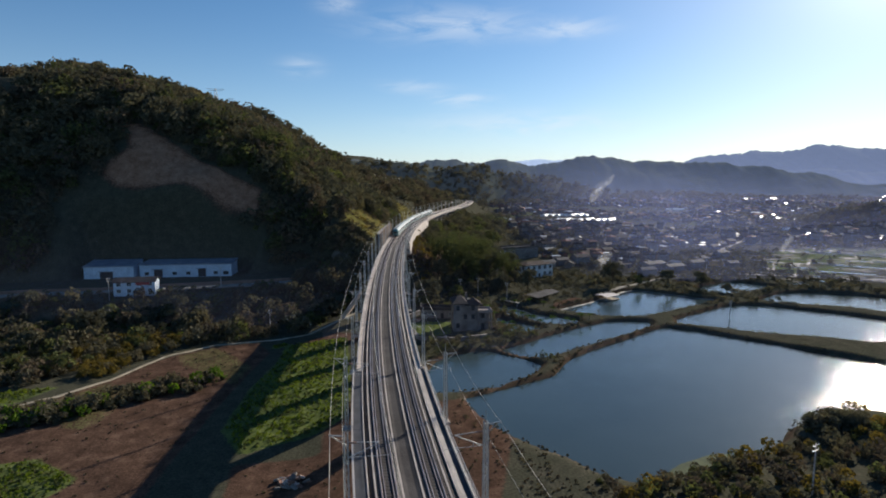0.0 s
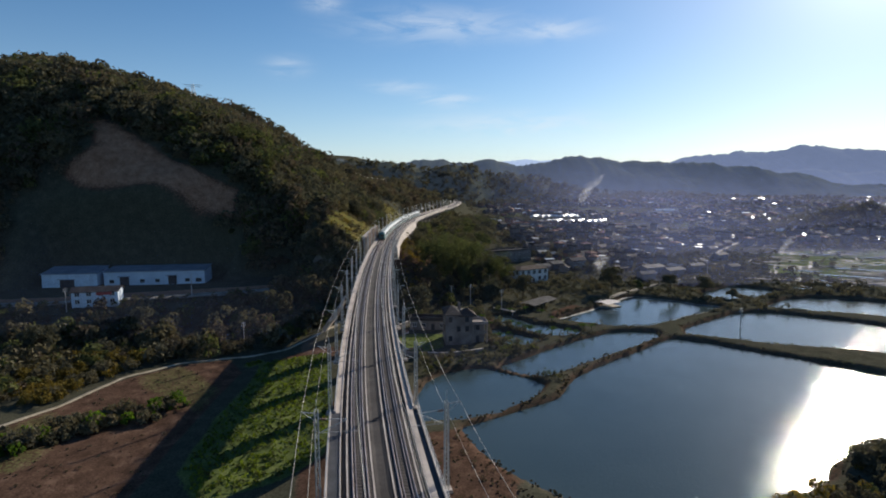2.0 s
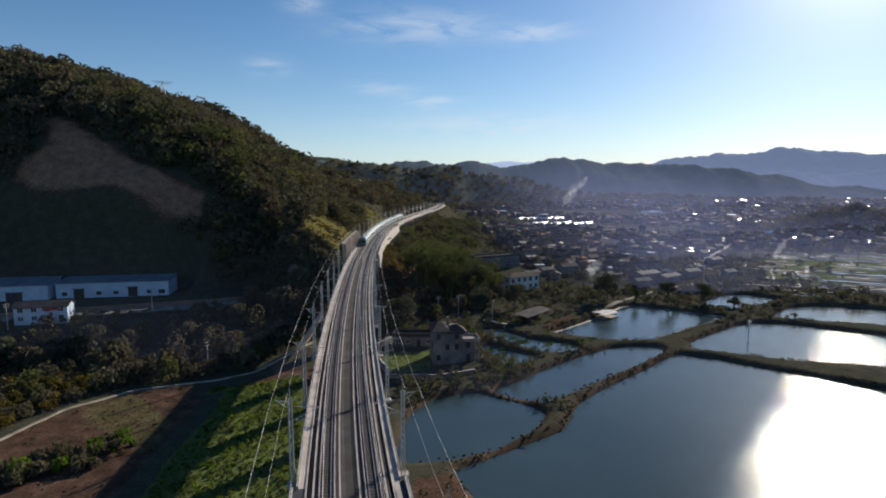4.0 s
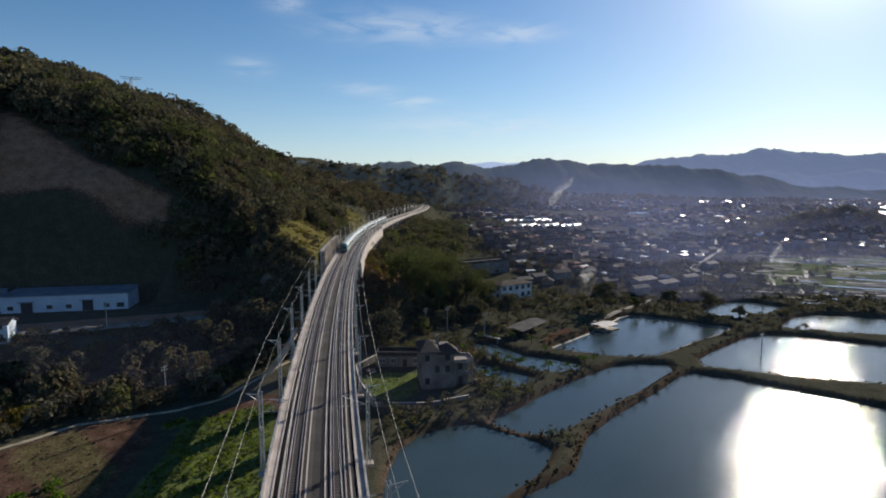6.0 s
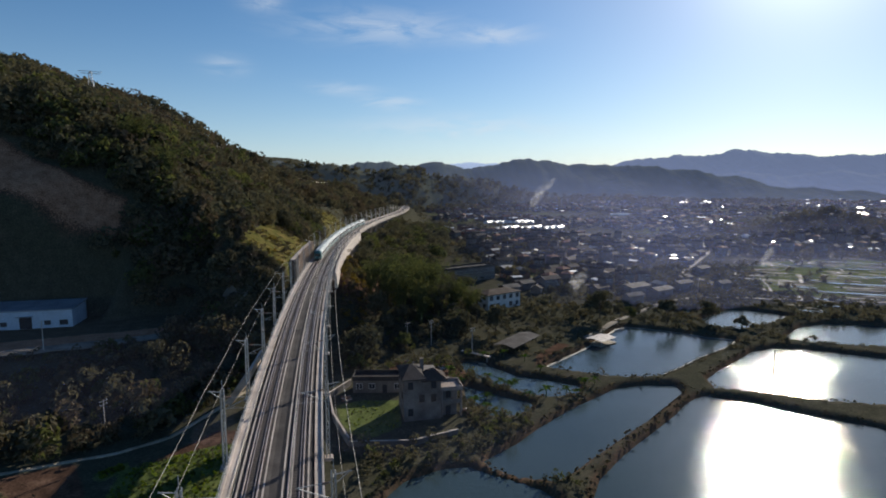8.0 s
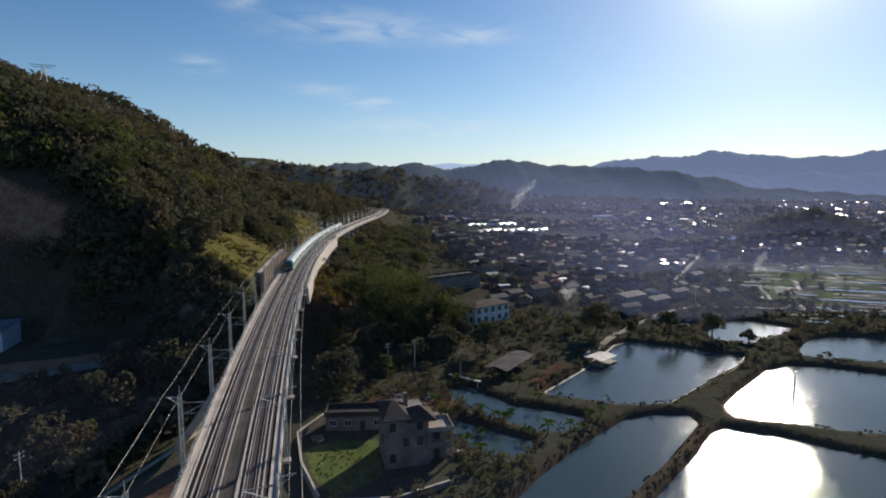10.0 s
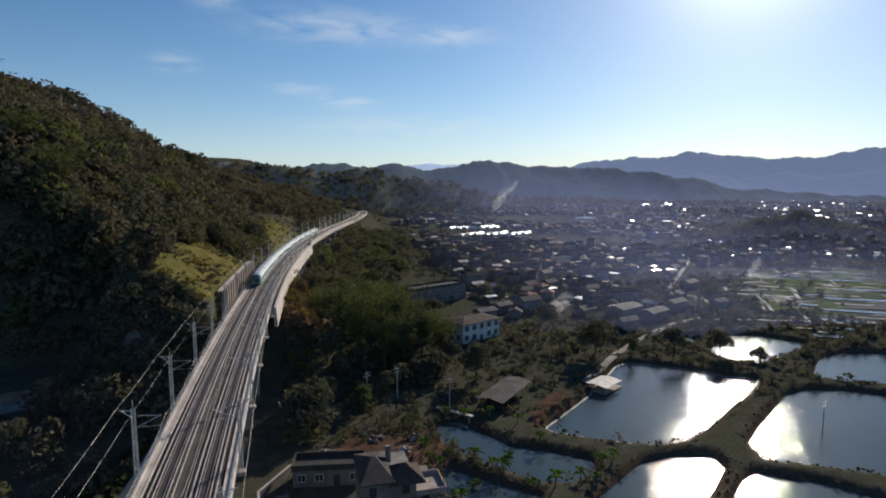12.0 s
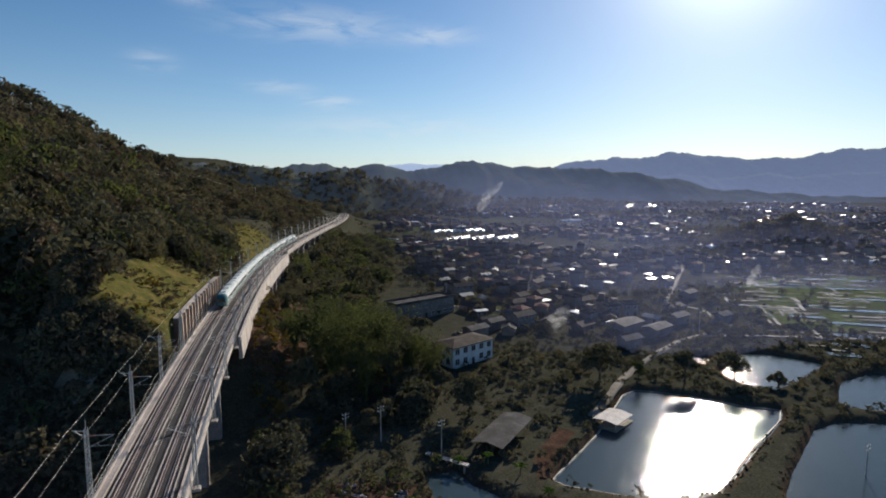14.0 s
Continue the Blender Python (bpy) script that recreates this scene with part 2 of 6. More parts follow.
# ---------------------------------------------------------------- the plan
DECK = 22.8          # top of the deck's ballast


def track_x(y):
    """The railway's centre line, seen from above."""
    s = (np.clip(y, 50.0, 860.0) - 300) / 300
    bend = ((((2.847 * s - 9.952) * s - 0.428) * s + 12.205) * s + 29.01) * s**2 - 3.439 * s - 23.133
    return bend - 0.19 * np.minimum(np.asarray(y, float) - 50, 0)


def track_pose(y, off=0.0, z=0.0):
    """A pose on the line at that y: local y runs along the track, off is to the right."""
    a = math.atan2(float(track_x(y + 0.5) - track_x(y - 0.5)), 1.0)
    return pose(float(track_x(y)) + off * math.cos(a), y - off * math.sin(a), DECK + z, 0, 0, -math.degrees(a))


# Outlines of the ponds, corner by corner
PONDS = [
    [(6, 134), (14, 139), (23, 145), (31, 150), (35, 158), (39, 165), (47, 173), (55, 180), (66, 189), (77, 199), (82, 201.5), (91, 196), (98, 188), (107, 181), (115, 173), (129, 160), (146, 146), (128, 132), (104, 126), (96, 127), (80, 120), (74, 116), (70, 111), (63, 107.5), (56, 105.5), (46, 99), (41, 97.5), (37, 95), (33, 95.5), (29, 98.5), (25, 103.5), (20, 108), (16, 112), (12, 118), (9, 124), (7, 130)],
    [(-5, 141), (-4, 152), (-2, 162), (3, 169), (10, 172.5), (15, 172.5), (20, 168), (26, 163.5), (28.5, 159.5), (26, 154.5), (23, 150), (14, 142), (7, 139), (-2, 138)],
    [(19, 175), (29, 183), (40, 193), (50, 201), (61, 209), (70, 211), (78, 210), (77, 204.5), (63, 192), (49, 181), (34, 168.5), (30, 166), (25, 168), (20, 172)],
    [(48.5, 229.5), (57, 237), (67, 246), (78, 258), (87, 268), (92.5, 271), (100, 267), (109, 260), (115, 253.5), (122.5, 249), (117, 243.5), (99, 232), (85, 222), (78, 217.5), (71, 216.5), (64, 218.5), (56, 223), (50, 227)],
    [(90.5, 213.5), (100, 221), (108, 227), (121, 236.5), (131, 239), (141, 236), (150, 229), (160, 222), (176, 206), (158, 184), (140, 181), (127, 189), (112, 194.5), (105, 197), (97, 201.5), (88, 205.5)],
    [(143.5, 250), (150, 256), (159, 263), (173, 267), (188, 262), (205, 252), (200, 230), (180, 225), (170, 234), (159, 237), (150, 241.5), (142, 246)],
    [(121, 290), (126, 295), (132, 296), (136, 293.5), (130, 288), (124, 285)],
    [(126.5, 272), (128, 279), (150, 295), (160, 292), (168, 279), (158, 273), (145, 267), (133, 262), (127, 266)],
    [(24, 229), (24, 236), (31, 237), (33, 230), (37, 222.5), (45, 218.5), (52, 213), (50, 208.5), (44, 206), (39, 207), (34, 212), (28.5, 218)],
    [(20.5, 206), (21.5, 217), (27, 210.5), (32, 206), (36, 202.5), (34.5, 199), (29.5, 195.5), (24.5, 195.5)],
]
PATHWAY = [(-114, 116), (-104, 128.5), (-96, 136.5), (-90.5, 149), (-85.5, 168), (-75, 181.5), (-55, 188.5), (-47, 194.5), (-39.5, 207.5), (-34.5, 219)]


def inside_distance(px, py, poly):
    """Signed distance to an outline, positive within."""
    d = np.full(px.shape, 1e9)
    odd = np.zeros(px.shape, bool)
    for (ax, ay), (bx, by) in zip(poly, poly[1:] + poly[:1]):
        ex, ey = bx - ax, by - ay
        k = np.clip(((px - ax) * ex + (py - ay) * ey) / (ex * ex + ey * ey), 0, 1)
        d = np.minimum(d, np.hypot(px - ax - k * ex, py - ay - k * ey))
        odd ^= ((ay > py) != (by > py)) & (px < (bx - ax) * (py - ay) / (by - ay + 1e-9) + ax)
    return np.where(odd, d, -d)


def line_distance(px, py, line):
    d = np.full(px.shape, 1e9)
    for (ax, ay), (bx, by) in zip(line, line[1:]):
        ex, ey = bx - ax, by - ay
        k = np.clip(((px - ax) * ex + (py - ay) * ey) / (ex * ex + ey * ey), 0, 1)
        d = np.minimum(d, np.hypot(px - ax - k * ex, py - ay - k * ey))
    return d


def wob(x, y, s, seed=0.0):
    """Cheap rolling noise, about -1 to 1."""
    a = np.sin(x * s + 1.3 * np.sin(y * s * 0.8 + seed) + seed * 2.1) + np.sin(y * s * 1.1 + 1.7 * np.sin(x * s * 0.7 - seed) + seed)
    return 0.5 * a


def hill_inside(x, y):
    """How far within the foot of the wooded hill a place lies."""
    u = track_x(y) - 9.5 - x
    v = 1.6 * (y - (262 + 0.22 * (x + 100) + 3 * wob(x, y, 0.08, 1.0)))
    return np.minimum(u, v) - 6 * np.exp(-np.abs(u - v) / 12)


def height(x, y):
    x, y = np.asarray(x, float), np.asarray(y, float)
    z = 1.2 + 0.013 * np.clip(y - 260, 0, 900) + 0.25 * wob(x, y, 0.11) + 0.12 * wob(x, y, 0.4, 2.0)
    z = z - 1.5 * smooth(-14, -30, x) * smooth(215, 190, y)
    # terrace with the factory, above the field
    yb = 207 + 0.307 * (x + 170) + 3 * wob(x, y, 0.09, 4.0)
    bench = smooth(-24, 2, y - yb) * smooth(-22, -46, x)
    z = z + 8.5 * bench
    # the wooded hill
    s = hill_inside(x, y)
    back = smooth(380, 570, y)
    cap, reach, power = (121 + 40 * back + 14 * smooth(500, 620, y)) * (1 - 0.55 * smooth(440, 770, y)), 107 + 60 * back, 1 + 0.5 * back
    base = 13 * smooth(-70, -30, x) * smooth(262, 290, y) * (1 - smooth(0, 30, -x - 60))
    rough = 1 + 0.10 * wob(x, y, 0.045, 3.0) + 0.06 * wob(x, y, 0.13, 5.0)
    z = z + cap * (1 - np.exp(-(np.maximum(s, 0) * rough / reach) ** power)) + base * smooth(-14, 2, s)
    # level yard cut into the hill's foot for the factory
    yard = smooth(-172, -166, x) * smooth(-88, -94, x) * smooth(279, 272, y - 0.12 * (x + 118)) * smooth(225, 240, y)
    z = np.where(yard > 0, z * (1 - yard) + np.minimum(z, 9.6) * yard, z)
    # embankment that carries the line past the hill's foot
    d = x - track_x(y)
    emb = smooth(262, 292, y) * (np.where(d > 0, np.exp(-((np.maximum(d - 4, 0)) / 17) ** 2), np.exp(-((np.maximum(-d - 9, 0)) / 14) ** 2)))
    top = DECK - 3.2 - 6 * smooth(330, 380, y) * (1 - smooth(560, 640, y)) * (d > -7)
    z = np.where(emb > 0, np.maximum(z, z * (1 - emb) + top * emb), z)
    z = np.where((np.abs(d) < 9.0) & (y > 262), np.minimum(z, DECK - 1.2), z)
    # planed cutting above the retaining wall
    cut = smooth(246, 271, y) * smooth(352, 337, y) * smooth(-36, -26, d + 0.1 * np.abs(y - 300)) * smooth(-9.0, -9.6, d)
    z = z * (1 - cut) + (26.8 + 0.62 * np.clip(-d - 9.5, 0, 22)) * cut
    # bank in front of the large pond
    z = z + 3.0 * smooth(100, 78, y - 0.25 * np.maximum(x - 40, 0)) * smooth(12, 45, x)
    z = z + 2.2 * np.exp(-(((x - 86) / 14) ** 2 + ((y - 108) / 9) ** 2))
    z = z + 7 * np.exp(-(((x + 152) / 42) ** 2 + ((y - 525) / 60) ** 2))
    # wooded knoll beyond the village
    z = z + 17 * np.exp(-(((x - 425) / 42) ** 2 + ((y - 560) / 32) ** 2))
    # far side of the valley
    z = z + 30 * smooth(1150, 1700, y) * (1 - smooth(500, 850, x)) + 20 * smooth(1500, 4000, np.hypot(x, y))
    return z


def pond_depth(x, y):
    d = np.full(np.shape(x), -1e9)
    for p in PONDS:
        d = np.maximum(d, inside_distance(x, y, p))
    return d


def ground_z(x, y):
    z = float(height(x, y))
    d = float(pond_depth(np.array([float(x)]), np.array([float(y)]))[0])
    return z - 2.6 * float(smooth(-2.2, 1.4, d)) if d > -2.2 else z


CROPS = [[(-33, 190), (-42, 186), (-51, 180), (-49, 163), (-50, 141), (-48, 117), (-40, 106), (-27, 115), (-22, 122), (-23, 137), (-27, 160)], [(-84, 103), (-79, 105), (-66, 97), (-68, 90), (-76, 90), (-88, 94)],
         [(-52, 184), (-56, 180), (-54, 176), (-50, 181)], [(-5, 184), (3, 191), (3, 206), (-6, 207), (-12, 205), (-10, 193)], [(-110, 128), (-103, 133), (-100, 143), (-114, 140)],
         [(194, 343), (192, 316), (218, 297), (280, 347), (347, 404), (305, 416), (244, 402)], [(243, 366), (340, 398), (300, 420), (250, 410)], [(90, 560), (180, 520), (190, 560), (110, 620)]]
SOILS = [[(-106, 124), (-96, 134), (-90, 148), (-85, 166), (-75, 179.5), (-62, 185), (-54, 172), (-54, 130), (-51, 88), (-62, 68), (-92, 84), (-112, 108)], [(-30, 60), (-8, 60), (-16, 110), (-24, 150), (-30, 150), (-24, 106), (-40, 102)],
         [(-48, 182), (-38, 196), (-28, 195), (-29, 180)], [(0, 70), (8, 80), (14, 110), (6, 132), (-2, 130), (-6, 90)], [(44, 226), (52, 236), (62, 247), (59, 250), (48, 238)], [(-4, 217), (4, 236), (20, 234), (24, 222), (16, 211), (4, 212)]]
SCARS = [[(-187, 322), (-160, 294), (-170, 284), (-164, 279), (-146, 277), (-128, 279), (-108, 279), (-92, 283), (-93, 294), (-110, 293), (-131, 299), (-151, 306)]]


def spaced(stops):
    out = [stops[0][0]]
    for (a, step), (b, _) in zip(stops, stops[1:]):
        k = max(1, round((b - a) / step))
        out += [a + (b - a) * (i + 1) / k for i in range(k)]
    return np.array(out)


def build_ground():
    xs = spaced([(-4700, 300), (-700, 40), (-320, 6), (-130, 1.6), (215, 6), (500, 16), (1000, 300), (4700, 1)])
    ys = spaced([(-900, 60), (-60, 8), (40, 1.6), (300, 3.5), (460, 8), (1000, 25), (1800, 200), (4700, 1)])
    gx, gy = np.meshgrid(xs, ys)
    z = height(gx, gy)
    d = pond_depth(gx, gy)
    z = z - 2.6 * smooth(-2.2, 1.4, d)
    near = np.exp(-(np.maximum(0, -d) / 3.2))
    nx, ny = len(xs), len(ys)
    idx = np.arange(nx * ny).reshape(ny, nx)
    quads = np.stack([idx[:-1, :-1], idx[:-1, 1:], idx[1:, 1:], idx[1:, :-1]], -1).reshape(-1, 4)
    me = mesh_quads("ground", np.stack([gx, gy, z], -1).reshape(-1, 3), quads, ground_mat, True)

    def zone(polys, soft=1.5):
        v = np.zeros(gx.shape)
        for p in polys:
            v = np.maximum(v, smooth(-soft, soft, inside_distance(gx, gy, p)))
        return v

    crop, soil = zone(CROPS), zone(SOILS)
    crop = crop * np.where(gy > 280, 0.55 + 0.25 * wob(gx + 0.6 * gy, 3 * (gy - 0.6 * gx), 0.06, 2.0), 1.0)
    soil = np.maximum(soil, 0.5 * smooth(0.15, 0.7, near) * (d < 0.5))
    soil = np.maximum(soil, zone(SCARS, 3))
    dt = gx - track_x(gy)
    soil = np.maximum(soil, 0.8 * smooth(14, 9, np.abs(dt - 12)) * smooth(268, 290, gy) * smooth(420, 380, gy))
    # grassed cuttings beside the line
    dry = np.zeros(gx.shape)
    dry = np.maximum(dry, 0.9 * smooth(264, 270, gy) * smooth(344, 336, gy) * smooth(-29, -26, dt) * smooth(-8, -11, dt))
    dry = np.maximum(dry, 0.8 * smooth(400, 430, gy) * smooth(560, 520, gy) * smooth(-50, -40, dt) * smooth(-10, -14, dt))
    # green strips among the brown fields
    crop = np.maximum(crop, 0.42 * zone(SOILS[:1]) * smooth(0.2, 0.45, wob(gx + 0.5 * gy, 0.4 * gy, 0.17, 3.0)))
    # paddies among the village
    patch = 0.8 * smooth(0.45, 0.6, wob(gx, gy, 0.045, 7.0)) * smooth(300, 340, gy) * smooth(20, 60, gx)
    crop = np.maximum(crop, 0.55 * patch * (hill_inside(gx, gy) < 0))
    pale = 0.9 * smooth(2, 4, gy - (207 + 0.307 * (gx + 170))) * smooth(17, 14, gy - (207 + 0.307 * (gx + 170))) * smooth(-50, -60, gx)
    pale = np.maximum(pale, 0.64 * zone(SCARS, 3))
    col = me.color_attributes.new("zone", "FLOAT_COLOR", "POINT")
    col.data.foreach_set("color", np.stack([crop, soil, pale, dry], -1).astype(np.float32).ravel())
    return tagged(new("ground", me), "valley floor of scrub, fields, bare earth and a steep hill", "ground", kind="structure")


ground = build_ground()


def build_water():
    for i, p in enumerate(PONDS):
        bm = bmesh.new()
        cx, cy = np.mean(p, 0)
        vs = [bm.verts.new((cx + (x - cx) * 1.03 + math.copysign(1.0, x - cx), cy + (y - cy) * 1.03 + math.copysign(1.0, y - cy), 0.0)) for x, y in p]
        bm.faces.new(vs)
        bmesh.ops.triangulate(bm, faces=bm.faces[:])
        tagged(new("water", finish(bm, "water", water_mat)), "still fish pond water between earth banks", "pond water", "fish ponds", "structure")


build_water()


def ribbon(name, line, width, lift, mat, step=1.5):
    """A strip of the given width laid on the ground along a line."""
    pts = []
    for (ax, ay), (bx, by) in zip(line, line[1:]):
        k = max(1, round(math.hypot(bx - ax, by - ay) / step))
        pts += [(ax + (bx - ax) * i / k, ay + (by - ay) * i / k) for i in range(k)]
    pts.append(line[-1])
    bm = bmesh.new()
    rows = []
    for i, (x, y) in enumerate(pts):
        (ax, ay), (bx, by) = pts[max(0, i - 2)], pts[min(len(pts) - 1, i + 2)]
        d = math.hypot(bx - ax, by - ay)
        nx, ny = (by - ay) / d, -(bx - ax) / d
        w = width / 2 * (1 + 0.12 * math.sin(i * 1.7))
        rows.append([bm.verts.new((x + nx * k * w, y + ny * k * w, max(ground_z(x + nx * k * w, y + ny * k * w), ground_z(x, y)) + lift - (0.25 if abs(k) > 1 else 0))) for k in (-1.05, -1, 0, 1, 1.05)])
    for a, b in zip(rows, rows[1:]):
        for j in range(4):
            bm.faces.new((a[j], a[j + 1], b[j + 1], b[j]))
    return new(name, finish(bm, name, mat, True))


track_dust = worn("dirt_road", (0.13, 0.112, 0.092), (0.2, 0.175, 0.145), (0.29, 0.255, 0.215), 0.3, 3, 0.95, coord="World")
lane_dust = worn("pale_lane_dust", (0.2, 0.17, 0.125), (0.34, 0.29, 0.215), (0.46, 0.4, 0.31), 0.3, 3, 0.95, coord="World")
tagged(ribbon("path", PATHWAY, 1.15, 0.1, lane_dust), "pale dirt lane along the edge of the fields", "path", kind="structure")
tagged(ribbon("road", [(-260, 190), (-170, 211), (-108, 227), (-73, 240), (-54, 248), (-40, 262)], 6.0, 0.15, track_dust, 3.0), "dusty concrete road in front of the factory", "road", kind="structure")

# ---------------------------------------------------------------- railway viaduct
Y1 = 860.0


def swept(name, profile, y0, y1, step, mat, closed=True):
    """A profile (off to the right, up) carried along the railway."""
    ys = np.linspace(y0, y1, max(2, round((y1 - y0) / step) + 1))
    verts = [track_pose(float(y), o) .translation + Vector((0, 0, z)) for y in ys for o, z in profile]
    n = len(profile)
    quads = [(i * n + j, i * n + (j + 1) % n, (i + 1) * n + (j + 1) % n, (i + 1) * n + j) for i in range(len(ys) - 1) for j in range(n if closed else n - 1)]
    if closed:
        bm = bmesh.new()
        vs = [bm.verts.new(v) for v in verts]
        for q in quads:
            bm.faces.new([vs[i] for i in q])
        bm.faces.new(vs[:n])
        bm.faces.new(vs[-n:][::-1])
        return finish(bm, name, mat)
    return mesh_quads(name, verts, quads, mat)


viaduct = tagged(new("viaduct"), "double track concrete railway viaduct with pale parapets, curving past a hill", "viaduct", kind="structure")
SPAN = 21.6
Y0 = 111.5 - 8 * SPAN
span_ys = [Y0 + SPAN * i for i in range(int((Y1 - Y0) / SPAN) + 1)]
WIDE_TO = 89.9       # the deck is wider up to this joint


def deck_edge(y):
    return 5.85 if y < WIDE_TO - 1 else 5.3


for y in span_ys[:-1]:
    e = deck_edge(y)
    part("girder", swept("girder", [(-e, -0.75), (-e, -1.05), (-3.2, -1.5), (-2.6, -3.4), (2.6, -3.4), (3.2, -1.5), (e, -1.05), (e, -0.75)], y + 0.03, y + SPAN - 0.03, 7.2, concrete), None, viaduct)
    for s in (-1, 1):
        lit = s > 0 or y > WIDE_TO - 1
        part("parapet", swept("parapet", [(s * (e + 0.02), -0.9), (s * (e + 0.02), 0.32), (s * (e - 0.2), 0.32), (s * (e - 0.2), -0.74)][::s], y + 0.03, y + SPAN - 0.03, 7.2, concrete_pale), None, viaduct)
        mid = e - 0.2 if lit and e < 5.5 else (5.05 if s > 0 else 4.46)
        part("walkway", swept("walkway", [(s * mid, -0.74), (s * mid, 0.02), (s * 4.42, 0.02), (s * 4.42, -0.74)][::s], y + 0.03, y + SPAN - 0.03, 7.2, concrete_pale), None, viaduct)
        if mid < e - 0.3:
            part("cable_trough", swept("cable_trough", [(s * (e - 0.2), -0.74), (s * (e - 0.2), 0.0), (s * mid, 0.0), (s * mid, -0.74)][::s], y + 0.03, y + SPAN - 0.03, 7.2, trough_dark), None, viaduct, "dark bitumen-coated cable trough")
        part("kerb", swept("kerb", [(s * 4.42, -0.74), (s * 4.42, 0.12), (s * 4.28, 0.12), (s * 4.28, -0.74)][::s], y + 0.03, y + SPAN - 0.03, 7.2, concrete_pale), None, viaduct)
for y in span_ys:
    m = track_pose(y)
    g = min(ground_z(*(m @ Vector((o, 0, 0))).xy) for o in (-3, 0, 3)) - 1.0
    low = g - DECK
    if low > -5.5:
        continue
    bm = bmesh.new()
    box(bm, -2.3, 2.3, -1.1, 1.1, low, -4.7, 0.45)
    part("pier", bm, concrete, viaduct, m=m)
    bm = bmesh.new()
    box(bm, -3.0, 3.0, -1.35, 1.35, -4.7, -3.4, 0.25)
    part("pier_cap", bm, concrete, viaduct, m=m)

ballast = tagged(new("ballast", swept("ballast", [(-4.28, -0.74), (-4.1, -0.12), (-3.8, 0.05), (-0.8, 0.05), (-0.4, -0.1), (0.4, -0.1), (0.8, 0.05), (3.8, 0.05), (4.1, -0.12), (4.28, -0.74)], Y0, Y1, 6, ballast_mat)), "grey ballast bed under the two tracks", "ballast", kind="structure")
TRACKS = (-2.3, 2.3)
for off in TRACKS:
    line = tagged(new("railway_track"), "railway track of steel rails on concrete sleepers", "railway track", "railway tracks", "structure")
    for r in (-0.75, 0.75):
        o = off + r
        part("rail", swept("rail", [(o - 0.09, 0.08), (o - 0.09, 0.11), (o - 0.03, 0.14), (o - 0.05, 0.25), (o + 0.05, 0.25), (o + 0.03, 0.14), (o + 0.09, 0.11), (o + 0.09, 0.08)], Y0, Y1, 6, rail_mat), None, line)
    for r in (-0.42, 0.42):
        o = off + r
        part("guard_rail", swept("guard_rail", [(o - 0.05, 0.08), (o - 0.05, 0.21), (o + 0.05, 0.21), (o + 0.05, 0.08)][::-1], Y0, Y1, 6, rail_mat), None, line)
    for r in (-1.32, 1.32):
        o = off + r
        part("edge_strip", swept("edge_strip", [(o - 0.09, -0.1), (o - 0.09, 0.11), (o + 0.09, 0.11), (o + 0.09, -0.1)][::-1], Y0, Y1, 6, concrete_pale), None, line, "pale concrete edge strip")
    bm = bmesh.new()
    vs = [bm.verts.new((x, y, z)) for z, k in ((-0.1, 1.0), (0.08, 0.82)) for x, y in ((-1.14, -0.15 * k), (1.14, -0.15 * k), (1.14, 0.15 * k), (-1.14, 0.15 * k))]
    for f in ((4, 5, 6, 7), (0, 1, 5, 4), (1, 2, 6, 5), (2, 3, 7, 6), (3, 0, 4, 7)):
        bm.faces.new([vs[i] for i in f])
    sleeper = finish(bm, "sleeper", sleeper_mat)
    base = np.array([v.co for v in sleeper.vertices])
    faces = np.array([list(p.vertices) for p in sleeper.polygons])
    verts, quads = [], []
    for i, y in enumerate(np.arange(30.0, 480.0, 0.62)):
        if 48 < y < 234:
            part("sleeper", sleeper, None, line, m=track_pose(float(y), off))
        else:
            m = np.array(track_pose(float(y), off))
            quads.append(faces + 8 * len(verts))
            verts.append(base @ m[:3, :3].T + m[:3, 3])
    tagged(part("sleepers_beyond", mesh_quads("sleepers_beyond", np.concatenate(verts), np.concatenate(quads), sleeper_mat), None, line), kind="stuff")

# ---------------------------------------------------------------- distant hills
def range_material(name, dark, light, haze_glow, strength):
    """Wooded slopes far off; the blue haze of the air is painted on as faint emission."""
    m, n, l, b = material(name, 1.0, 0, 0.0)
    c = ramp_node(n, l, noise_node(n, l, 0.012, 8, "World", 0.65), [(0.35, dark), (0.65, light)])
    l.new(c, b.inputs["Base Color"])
    b.inputs["Emission Color"].default_value = (*haze_glow, 1)
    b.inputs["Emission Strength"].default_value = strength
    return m


